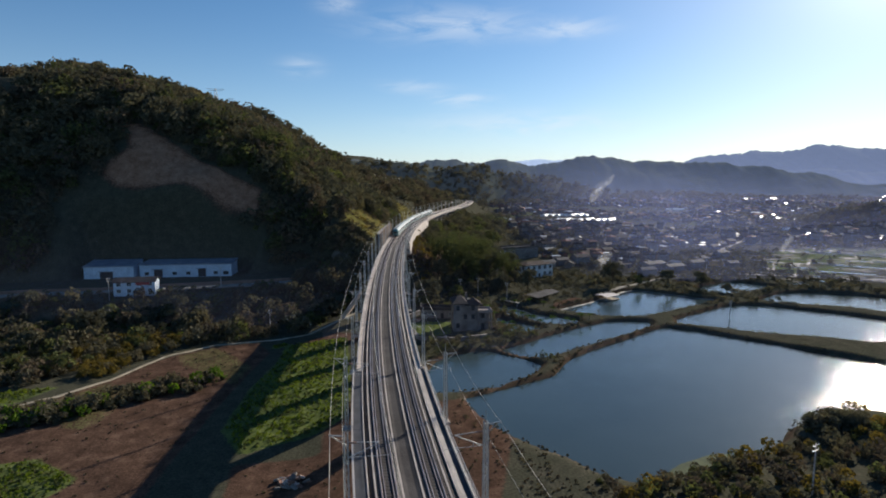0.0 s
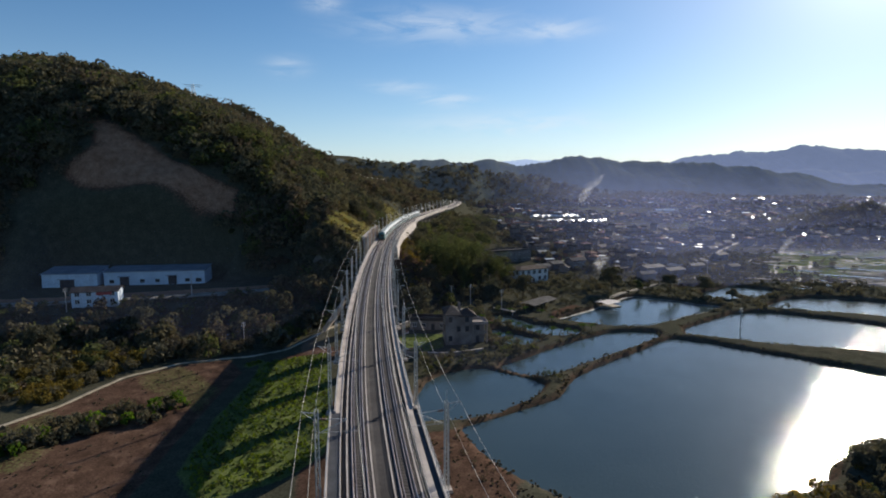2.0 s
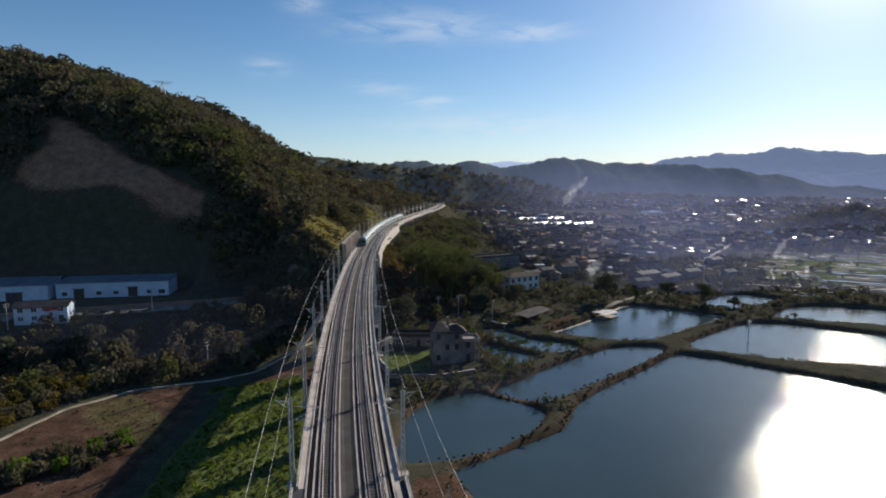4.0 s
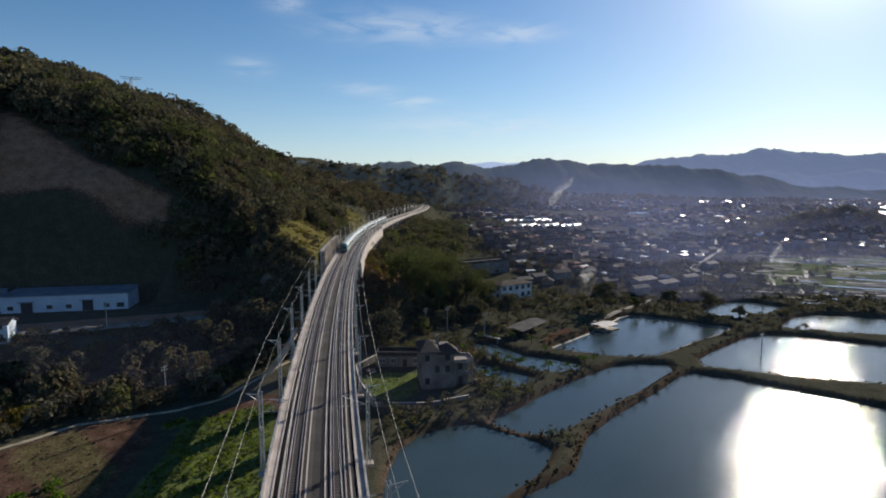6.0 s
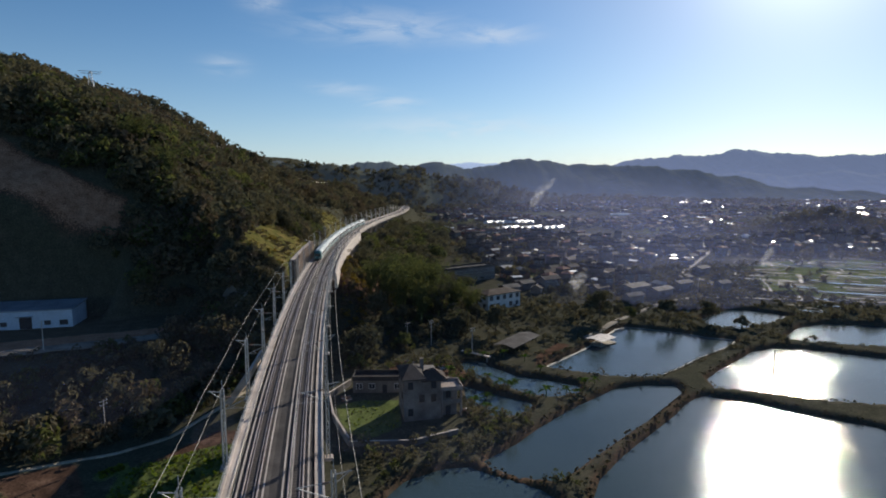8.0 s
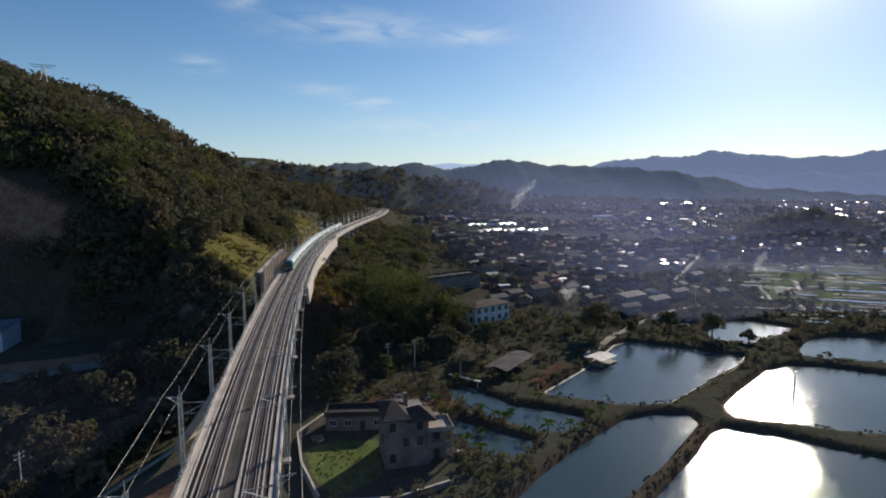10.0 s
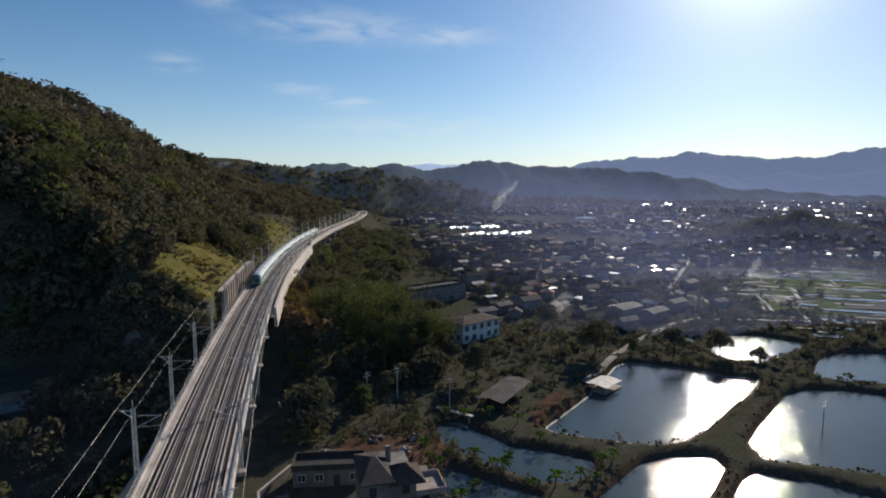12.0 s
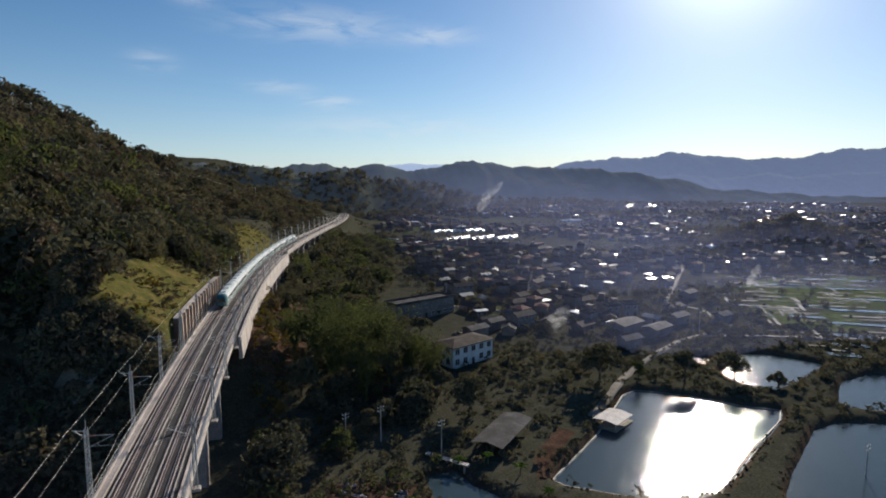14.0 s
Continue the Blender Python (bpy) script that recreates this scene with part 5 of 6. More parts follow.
def smoke_column(x, y, base, tall, drift, wide, seed, label):
    """A thin column of smoke that widens, wavers and drifts as it rises."""
    r = np.random.default_rng(seed)
    bm = bmesh.new()
    n, seg = 26, 14
    for shell in (1.0,):
      rows = []
      for k in range(n + 1):
        t = k / n
        cx, cy = x + drift * t**1.4 + 0.05 * tall * math.sin(5 * t + seed), y + 0.04 * tall * math.sin(7 * t)
        rad = shell * wide * (0.18 + 0.82 * t**0.8) * (1 - 0.85 * max(0.0, t - 0.7) / 0.3)
        ring = []
        for j in range(seg):
            a = 6.2832 * j / seg
            q = rad * (1 + 0.5 * noise.noise(Vector((math.cos(a) * 1.2 + seed + shell, math.sin(a) * 1.2, t * 6))))
            ring.append(bm.verts.new((cx + q * math.cos(a), cy + q * math.sin(a), base + tall * t + 0.1 * rad * math.sin(3 * a))))
        rows.append(ring)
      for p, q in zip(rows, rows[1:]):
        for j in range(seg):
            bm.faces.new((p[j], p[(j + 1) % seg], q[(j + 1) % seg], q[j]))
    return tagged(new("smoke", finish(bm, "smoke", smoke_mat, True)), label, "smoke", "smoke columns", "stuff")


smoke_mat = bpy.data.materials.new("smoke")
smoke_mat.use_nodes = True
sn, sl = smoke_mat.node_tree.nodes, smoke_mat.node_tree.links
sn.clear()
s_out, s_mix, s_tr, s_df = (sn.new("ShaderNode" + k) for k in ("OutputMaterial", "MixShader", "BsdfTransparent", "BsdfTranslucent"))
s_df.inputs["Color"].default_value = (0.85, 0.87, 0.9, 1)
sl.new(ramp_node(sn, sl, noise_node(sn, sl, 0.12, 5, "World"), [(0.36, (0.0, 0.0, 0.0)), (0.78, (0.17, 0.17, 0.17))]), s_mix.inputs[0])
sl.new(s_tr.outputs[0], s_mix.inputs[1])
sl.new(s_df.outputs[0], s_mix.inputs[2])
sl.new(s_mix.outputs[0], s_out.inputs["Surface"])
smoke_column(262, 1010, 9, 54, 44, 14, 1, "white column of smoke rising from the fields")
smoke_column(93, 330, 1.2, 11, 5, 5, 2, "thin patch of bluish smoke over the gardens")
smoke_column(238, 392, 2.5, 13, 5, 3, 3, "thin pale smoke among the houses")

# blue translucent material of the sheets that imitate haze in the air
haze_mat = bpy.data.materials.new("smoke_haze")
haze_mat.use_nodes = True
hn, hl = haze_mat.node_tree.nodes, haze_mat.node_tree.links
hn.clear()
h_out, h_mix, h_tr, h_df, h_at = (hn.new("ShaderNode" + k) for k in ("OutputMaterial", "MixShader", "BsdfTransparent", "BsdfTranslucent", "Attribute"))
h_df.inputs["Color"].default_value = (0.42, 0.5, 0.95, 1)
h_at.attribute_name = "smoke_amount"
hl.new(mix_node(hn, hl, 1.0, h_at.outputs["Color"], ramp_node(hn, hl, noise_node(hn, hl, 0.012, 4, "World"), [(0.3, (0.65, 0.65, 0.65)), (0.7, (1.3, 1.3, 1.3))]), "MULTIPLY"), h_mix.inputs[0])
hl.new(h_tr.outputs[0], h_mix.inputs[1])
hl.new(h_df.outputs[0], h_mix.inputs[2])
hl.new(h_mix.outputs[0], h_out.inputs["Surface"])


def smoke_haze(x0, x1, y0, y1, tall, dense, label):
    """A translucent sheet that paints air haze over the valley, denser on the sunny side, fading out at its edges and
    towards the top.
    """
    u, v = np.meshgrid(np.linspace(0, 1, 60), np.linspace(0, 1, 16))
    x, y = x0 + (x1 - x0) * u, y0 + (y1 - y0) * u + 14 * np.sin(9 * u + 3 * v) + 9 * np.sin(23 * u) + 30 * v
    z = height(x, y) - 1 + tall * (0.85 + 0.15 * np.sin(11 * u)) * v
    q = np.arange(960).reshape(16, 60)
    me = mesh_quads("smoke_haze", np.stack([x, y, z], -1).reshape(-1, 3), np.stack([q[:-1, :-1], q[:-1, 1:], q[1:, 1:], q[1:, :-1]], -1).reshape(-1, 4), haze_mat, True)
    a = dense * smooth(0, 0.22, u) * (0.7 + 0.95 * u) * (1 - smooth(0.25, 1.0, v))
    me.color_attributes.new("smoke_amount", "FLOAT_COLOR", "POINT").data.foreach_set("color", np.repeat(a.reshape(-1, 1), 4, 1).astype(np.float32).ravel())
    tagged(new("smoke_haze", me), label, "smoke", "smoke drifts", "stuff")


# nearest sheet is added to lift the dark tones of hill and houses
smoke_haze(-330, 420, 190, 190, 62, 0.0075, "barely visible added haze sheet that lifts dark tones along the valley")
smoke_haze(14, 560, 296, 262, 58, 0.05, "faint sheet of painted haze over the gardens and paddies")
smoke_haze(10, 720, 400, 340, 68, 0.05, "thin sheet of painted blue haze over the village roofs")
smoke_haze(0, 980, 560, 470, 80, 0.045, "thin sheet of painted blue haze over the far houses")
smoke_haze(-60, 1500, 800, 620, 105, 0.042, "bluish sheet of painted haze over the far fields")
smoke_haze(-100, 2100, 1120, 800, 150, 0.045, "bluish sheet of painted haze before the hills at the valley end")

# lanes, garden walls, flooded paddies and sheet roofs in the village
for line in ([(70, 254), (82, 266), (93, 278), (106, 289), (123, 301), (136, 310), (148, 314), (167, 321), (176, 350), (168, 367), (202, 408), (250, 466), (282, 524)], [(40, 398), (62, 384), (84, 368), (98, 357), (110, 346), (124, 336)], [(148, 314), (190, 300), (240, 288)]):
    tagged(ribbon("lane", line, 2.4, 0.2, track_dust, 3.0), "pale concrete lane winding into the village", "lane", kind="structure")
pr = np.random.default_rng(21)
for cx, cy, w, d, turn in ((205, 300, 26, 5, -32), (225, 312, 30, 4, -30), (248, 330, 34, 5, -28), (212, 328, 14, 4, -30), (236, 345, 20, 3.5, -26), (270, 352, 26, 4, -24), (262, 395, 20, 4, -20), (300, 404, 30, 5, -18), (322, 392, 24, 4, -20), (205, 352, 10, 3, -30), (285, 375, 22, 3, -22), (366, 448, 46, 9, -14), (330, 440, 22, 4, -15), (192, 290, 12, 4, -30), (180, 281, 12, 3.5, -35), (255, 300, 26, 5, -30), (280, 318, 28, 4, -28)):
    bm = bmesh.new()
    n = 14
    vs = []
    for k in range(n):
        a = 6.2832 * k / n
        vs.append(bm.verts.new((math.copysign(abs(math.cos(a)) ** 0.4, math.cos(a)) * w / 2 * pr.uniform(0.88, 1.05), math.copysign(abs(math.sin(a)) ** 0.4, math.sin(a)) * d / 2 * pr.uniform(0.8, 1.1), 0)))
    bm.faces.new(vs)
    z = float(height(cx, cy)) + 0.3
    tagged(new("paddy_water", finish(bm, "paddy_water", water_mat)), "shallow flooded strip in a paddy field", "paddy", "flooded paddies", "structure").matrix_basis = pose(cx, cy, z, 0, 0, turn)
sheet_roof = worn("sheet_roof", (0.05, 0.047, 0.047), (0.1, 0.095, 0.093), (0.22, 0.21, 0.205), 0.15, 2, 0.8, 0.0, bump=0.1, spec=0.06)
for x, y, w, d, turn in ((122, 326, 14, 8, 28), (131, 318, 12, 6, 28), (112, 306, 9, 4, 20), (150, 332, 10, 5, 25), (171, 331, 7, 4.5, 20), (62, 332, 9, 5, 28), (72, 340, 8, 4.5, 30), (84, 350, 7, 4, 118), (186, 374, 10, 5, 30), (160, 349, 9, 5.5, 24)):
    ob = house("sheet_roofed_shed", w, d, 1, "gable", plaster_grey, sheet_roof, h=3.4, rise=1.0, windows=False)
    set_down(tagged(ob, "low workshop with a broad pale sheet-metal roof", "shed", "sheet roofed sheds"), x, y, turn)

# strips of pale film and wet mud between the beds of the vegetable fields; their pale colour also paints glare on
# flooded paddies
st = np.random.default_rng(33)
vs, qs = [], []
for k in range(210):
    y = st.uniform(284, 470)
    x = 172 + 0.42 * (y - 300) + st.gamma(1.6, 42)
    w, d, a = st.uniform(1.5, 9), st.uniform(0.25, 0.9), radians(float(st.choice([-27, -24, -30, 58]) + st.normal(0, 3)))
    if pond_depth(np.array([x]), np.array([y]))[0] > -6:
        continue
    for sx, sy in ((-1, -1), (1, -1), (1, 1), (-1, 1)):
        px, py = x + sx * w * math.cos(a) - sy * d * math.sin(a), y + sx * w * math.sin(a) + sy * d * math.cos(a)
        vs.append((px, py, float(height(px, py)) + 0.32))
    qs.append([len(vs) - 4 + i for i in range(4)])
strip_mat = worn("mulch_film", (0.06, 0.06, 0.055), (0.16, 0.16, 0.15), (0.4, 0.4, 0.39), 0.08, 1.2, 0.8, coord="World", bump=0.3, spec=0.15)
tagged(new("mulch_strips", mesh_quads("mulch_strips", np.array(vs), np.array(qs), strip_mat)), "pale plastic mulch strips and painted paddy glare between vegetable beds", "mulch film", kind="stuff")

# pale lining round the edge of the fish pond, and a mat of weed on the large one
liner = worn("pond_lining", (0.08, 0.075, 0.07), (0.16, 0.155, 0.145), (0.3, 0.29, 0.28), 0.4, 4, 0.6)
p3 = [Vector((x, y, 0)) for x, y in PONDS[3]]
mid3 = sum(p3, Vector()) / len(p3)
loop3 = []
for a, b in zip(p3, p3[1:] + p3[:1]):
    k = max(2, round((b - a).length / 1.5))
    loop3 += [a.lerp(b, i / k) for i in range(k)]
bm = bmesh.new()
rows = []
for i, p in enumerate(loop3):
    t = (loop3[(i + 2) % len(loop3)] - loop3[i - 2]).normalized()
    n = Vector((t.y, -t.x, 0))
    n = n if n.dot(mid3 - p) > 0 else -n
    q = p - n * 0.1
    rows.append([bm.verts.new(q + n * o + Vector((0, 0, z + 0.05 * math.sin(i * 0.9)))) for o, z in ((0.45, -0.12), (0.28, 0.12), (0.1, 0.24), (-0.1, 0.24))])
for a, b in zip(rows, rows[1:] + rows[:1]):
    for j in range(3):
        bm.faces.new((a[j], a[j + 1], b[j + 1], b[j]))
tagged(new("pond_liner", finish(bm, "pond_liner", liner, True)), "pale sheet lining along the edge of a fish pond", "pond liner")
weed_mat = worn("floating_weed", (0.022, 0.038, 0.014), (0.04, 0.06, 0.02), (0.065, 0.085, 0.03), 0.4, 3, 0.9, bump=0.6, dist=0.05, coord="World")
bm = bmesh.new()
bm.faces.new([bm.verts.new((x, y, 0.04)) for x, y in ((40, 97), (42, 99.5), (45, 102), (49, 104), (53, 106), (57, 106), (54, 103), (48, 99.5), (43, 96.5))])
tagged(new("floating_weed", finish(bm, "floating_weed", weed_mat)), "mat of green floating weed at the pond edge", "weed mat", kind="structure")


# rubble heaps and timber in the yard behind the country house
def rubble(x, y, n, seed):
    r = np.random.default_rng(seed)
    ob = tagged(new("rubble_heap"), "heap of broken concrete blocks and rubble on bare ground", "rubble heap", "rubble heaps")
    g = ground_z(x, y)
    for k in range(n):
        a, q = r.uniform(0, 6.28), r.uniform(0, 1.8 if n < 20 else 3.2)
        bm = bmesh.new()
        s = r.uniform(0.25, 0.7)
        box(bm, -s, s, -s * 0.6, s * 0.6, -s * 0.3, s * 0.3, 0.05)
        part("block", bm, (concrete_pale, plaster_grey, brick_red)[k % 3], ob, m=pose(x + q * math.cos(a), y + q * math.sin(a), g + 0.25 + 0.9 * max(0, 1 - q / 1.8) * r.random(), *(float(v) for v in r.uniform(-35, 35, 3))))


for i, (x, y) in enumerate([(-27, 96), (-6, 221), (-2, 224), (9, 229), (-10, 208), (19, 196), (7, 233), (56, 336), (66, 345), (75, 351), (3, 219), (14, 222), (10, 218), (16, 229)]):
    rubble(x, y, 14 if i else 34, i)

from mathutils.bvhtree import BVHTree

# ---------------------------------------------------------------- trees, bamboo, shrubs
def leaf_cloud(rg, centres, radii, count, size, flat=0.0):
    """Leaves on the shells of many ellipsoids: corners and quads. count and size go for one ellipsoid each."""
    centres, radii = np.asarray(centres, float), np.asarray(radii, float)
    n = len(centres) * count
    c, r = np.repeat(centres, count, 0), np.repeat(radii, count, 0)
    s = np.repeat(np.broadcast_to(size, len(centres)), count)
    d = rg.normal(size=(n, 3))
    d[:, 2] = np.abs(d[:, 2]) * 1.1 - 0.35
    d /= np.linalg.norm(d, axis=1, keepdims=True)
    p = c + d * r * rg.uniform(0.74, 1.06, (n, 1))
    nrm = d + rg.normal(0, 0.42, (n, 3)) + np.array([0, 0, flat])
    nrm /= np.linalg.norm(nrm, axis=1, keepdims=True)
    a = np.cross(nrm, rg.normal(size=(n, 3)))
    a /= np.linalg.norm(a, axis=1, keepdims=True)
    b = np.cross(nrm, a)
    k = (s * rg.uniform(0.55, 1.35, n))[:, None]
    bend = nrm * k * 0.18
    v = np.stack([p - a * k * 0.75 - bend, p - b * k * 0.45 + bend * 0.5, p + a * k * 0.75 - bend, p + b * k * 0.45 + bend * 0.5], 1).reshape(-1, 3)
    return v, np.arange(n * 4).reshape(-1, 4)


def woods(name, label, rg, spots, sizes, mats, count, leaf, lumps=3, tall=1.0, category="woods"):
    """A stand of trees as one object: each tree is a few leafy lumps, in one of the given greens."""
    groups = rg.integers(0, len(mats), len(spots))
    vs, qs, mi, off = [], [], [], 0
    for g in range(len(mats)):
        pick = np.nonzero(groups == g)[0]
        if not len(pick):
            continue
        c, r = [], []
        for i in pick:
            x, y, z = spots[i]
            s = sizes[i]
            for k in range(lumps):
                a = rg.uniform(0, 6.28)
                q = rg.uniform(0.1, 0.45) * s * (k > 0)
                c.append((x + q * math.cos(a), y + q * math.sin(a), z + s * tall * (0.55 + rg.uniform(-0.38, 0.22) * (k > 0) + 0.15 * (k == 0))))
                f = rg.uniform(0.36, 0.54)
                r.append((s * f, s * f, s * f * 0.95 * tall))
        v, q = leaf_cloud(rg, c, r, count, leaf if np.isscalar(leaf) else np.repeat(leaf[pick], lumps))
        vs.append(v)
        qs.append(q + off)
        mi.append(np.full(len(q), g))
        off += len(v)
    me = mesh_quads(name, np.concatenate(vs), np.concatenate(qs), mats[0])
    for m in mats[1:]:
        me.materials.append(m)
    me.polygons.foreach_set("material_index", np.concatenate(mi).astype(np.int32))
    return tagged(new(name, me), label, category, kind="stuff")


def heights(pts):
    p = np.asarray(pts, float)
    return height(p[:, 0], p[:, 1])


rg = np.random.default_rng(5)
LEAVES = [leaf_dark, leaf_olive, leaf_dark, leaf_bamboo, leaf_dry, leaf_dark]

# the hill's woods
pts = []
near = np.stack([rg.uniform(-235, -28, 15000), rg.uniform(238, 430, 15000)], 1)
far = np.stack([rg.uniform(-330, 10, 9000), rg.uniform(400, 900, 9000)], 1)


def wooded(p):
    s = hill_inside(p[:, 0], p[:, 1])
    d = p[:, 0] - track_x(p[:, 1])
    ok = (s > 1.5) & (d < -12)
    for sc in SCARS:
        ok &= inside_distance(p[:, 0], p[:, 1], sc) < -1
    cut = (p[:, 1] > 262) & (p[:, 1] < 340) & (d > -28 + 0.12 * np.abs(p[:, 1] - 300))
    cut2 = (p[:, 1] > 405) & (p[:, 1] < 555) & (d > -46)
    yard = (p[:, 0] > -178) & (p[:, 0] < -84) & (p[:, 1] < 279)
    return ok & ~cut & ~cut2 & ~yard


near, far = near[wooded(near)], far[wooded(far)]
near = near[:3900]
far = far[:3000]
sz = np.clip(rg.gamma(3.6, 1.55, len(near)), 2.0, 13.0)
woods("hillside_woods", "dense dark mixed woods covering the steep hillside", rg, np.c_[near, heights(near) - 0.4], sz, LEAVES, 42, 0.3 + sz * 0.1, 3)
sf = np.clip(rg.normal(7.0, 2.0, len(far)), 3.5, 12)
woods("ridge_woods", "dark woods on the slopes farther along the valley", rg, np.c_[far, heights(far) - 0.6], sf, [leaf_dark, leaf_olive, leaf_dry], 12, sf * 0.24, 3)

# trees on the slope below the near end of the cutting
ce = np.stack([rg.uniform(-62, -33, 420), rg.uniform(236, 273, 420)], 1)
ce = ce[(ce[:, 0] < track_x(ce[:, 1]) - 10.5) & ((ce[:, 1] < 267) | (ce[:, 0] < track_x(ce[:, 1]) - 24))]
sce = np.clip(rg.gamma(4, 0.9, len(ce)), 1.5, 6.5) * np.where(ce[:, 1] > 262, 0.6, 1.0)
woods("cutting_end_trees", "leafy shrubs and trees below the near end of the cutting", rg, np.c_[ce, heights(ce) - 0.4], sce, [leaf_dark, leaf_olive, leaf_olive, leaf_dry], 46, 0.25 + sce * 0.1, 3, category="trees")

# thicket on the bank between lane and road, and behind it
b = np.stack([rg.uniform(-210, -28, 9000), rg.uniform(140, 262, 9000)], 1)
yb = 207 + 0.307 * (b[:, 0] + 170)
pl = line_distance(b[:, 0], b[:, 1], PATHWAY)
above = b[:, 1] > np.interp(b[:, 0], [q[0] for q in PATHWAY], [q[1] for q in PATHWAY])
ok = above & (pl > 3.0) & (b[:, 1] < yb - 7) & (hill_inside(b[:, 0], b[:, 1]) < 2)
ok |= (b[:, 0] > -52) & (b[:, 0] < -31) & (b[:, 1] > 225) & (b[:, 1] < 268)
tr = np.abs(b[:, 0] - track_x(b[:, 1])) > 11
b = b[ok & tr & ~((pl < 15) & (b[:, 0] < -82))][:1450]
sb = np.clip(rg.gamma(3, 0.9, len(b)), 0.8, 7.0)
woods("bank_thicket", "thicket of shrubs and small trees on the bank above the lane", rg, np.c_[b, heights(b) - 0.3], sb, [leaf_olive, leaf_dark, leaf_olive, leaf_bamboo, leaf_dry], 28, sb * 0.18, 3)
up = np.stack([rg.uniform(-200, -42, 2600), rg.uniform(180, 262, 2600)], 1)
lift = up[:, 1] - (207 + 0.307 * (up[:, 0] + 170))
up = up[(lift > -11) & (lift < 0.5) & (line_distance(up[:, 0], up[:, 1], PATHWAY) > 4) & (np.abs(up[:, 0] - track_x(up[:, 1])) > 11)]
sup = np.clip(rg.gamma(3, 0.42, len(up)), 0.5, 2.6)
woods("roadside_shrubs", "low olive and dry shrubs on the bank below the road", rg, np.c_[up, heights(up) - 0.25], sup, [leaf_olive, leaf_dry, leaf_bamboo, leaf_dark], 26, 0.16 + sup * 0.14, 2, category="shrubs")
yel = np.stack([rg.uniform(-120, -84, 260), rg.uniform(150, 188, 260)], 1)
yel = yel[(line_distance(yel[:, 0], yel[:, 1], PATHWAY) > 3) & (yel[:, 1] > np.interp(yel[:, 0], [q[0] for q in PATHWAY], [q[1] for q in PATHWAY]))]
sy = np.clip(rg.normal(2.3, 0.6, len(yel)), 1.2, 4)
woods("yellow_shrubs", "yellowing shrubs beside the dirt lane", rg, np.c_[yel, heights(yel) - 0.2], sy, [leaf_yellow, leaf_olive, leaf_yellow], 40, 0.42, 3, category="shrubs")
hd = []
for (ax, ay), (bx, by) in zip([(-101, 119), (-90, 122), (-82, 131)], [(-90, 122), (-82, 131), (-62, 147)]):
    for k in np.linspace(0, 1, 85):
        hd.append((ax + (bx - ax) * k + rg.normal(0, 2.2), ay + (by - ay) * k + rg.normal(0, 2.2)))
hd = np.array(hd)
woods("field_hedge", "row of grey-green bushy plants between the fields", rg, np.c_[hd, heights(hd) - 0.2], np.clip(rg.normal(2.3, 0.7, len(hd)), 1, 3.8), [leaf_olive, leaf_dark, leaf_olive, leaf_banana], 30, 0.6, 2, category="hedge")

# tufts over the bare fields, and the rows of the green crop
def fill(poly, n, gap=0.6):
    a = np.array(poly)
    p = rg.uniform(a.min(0), a.max(0), (n, 2))
    return p[inside_distance(p[:, 0], p[:, 1], poly) > gap]


ft = np.concatenate([fill(SOILS[0], 900), fill(SOILS[1], 500), fill(SOILS[2], 200), fill(SOILS[3], 500), fill([(8, 74), (30, 74), (36, 88), (22, 103), (12, 112), (14, 96)], 900)])
ft = ft[(wob(ft[:, 0], ft[:, 1], 0.16, 6.0) > -0.25) & (np.abs(ft[:, 0] - track_x(ft[:, 1])) > 7.5)]
sft = np.clip(rg.gamma(2.2, 0.15, len(ft)), 0.15, 1.0)
woods("field_weeds", "dry weeds and stubble over the brown fields", rg, np.c_[ft, heights(ft) - 0.1], sft, [leaf_dry, leaf_olive, leaf_dry], 12, 0.2, 2, 0.6, category="weeds")
ct = np.concatenate([fill(p, n) for p, n in zip(CROPS[:5], (2600, 500, 300, 500, 300))])
ct = ct[(np.abs(ct[:, 0] - track_x(ct[:, 1])) > 7.5) & ((ct[:, 0] < -16) | (rg.random(len(ct)) < 0.3))]
sct = np.clip(rg.normal(0.6, 0.15, len(ct)), 0.3, 1.0) * (0.75 + 0.5 * (wob(ct[:, 0], ct[:, 1], 0.35, 1.0) > 0)) * np.where(ct[:, 0] > -16, 0.45, 1.0)
woods("crop_plants", "low bright green crop plants in the field", rg, np.c_[ct, heights(ct) - 0.15], sct, [leaf_crop, leaf_crop, leaf_bamboo], 7, 0.36, 1, category="crop")
ys = np.stack([rg.uniform(0, 1, 420), rg.uniform(258, 345, 420)], 1)
ys[:, 0] = track_x(ys[:, 1]) + 8.5 + ys[:, 0] ** 1.5 * 11
sys_ = np.clip(rg.gamma(4, 0.4, len(ys)), 0.6, 3)
woods("cutting_shrubs", "yellowish shrubs and tall grass below the railway wall", rg, np.c_[ys, heights(ys) - 0.2], sys_, [leaf_yellow, leaf_olive, leaf_dry], 24, sys_ * 0.2, 2, category="shrubs")
gc = np.stack([rg.uniform(-34, -11, 2400), np.r_[rg.uniform(266, 340, 900), rg.uniform(402, 560, 1500)]], 1)
gc[:, 0] = track_x(gc[:, 1]) + gc[:, 0] * np.where(gc[:, 1] > 400, 1.35, 0.95)
gc = gc[wob(gc[:, 0], gc[:, 1], 0.2, 4.0) > -0.2]
sgc = np.clip(rg.gamma(2.2, 0.38, len(gc)), 0.3, 2.4)
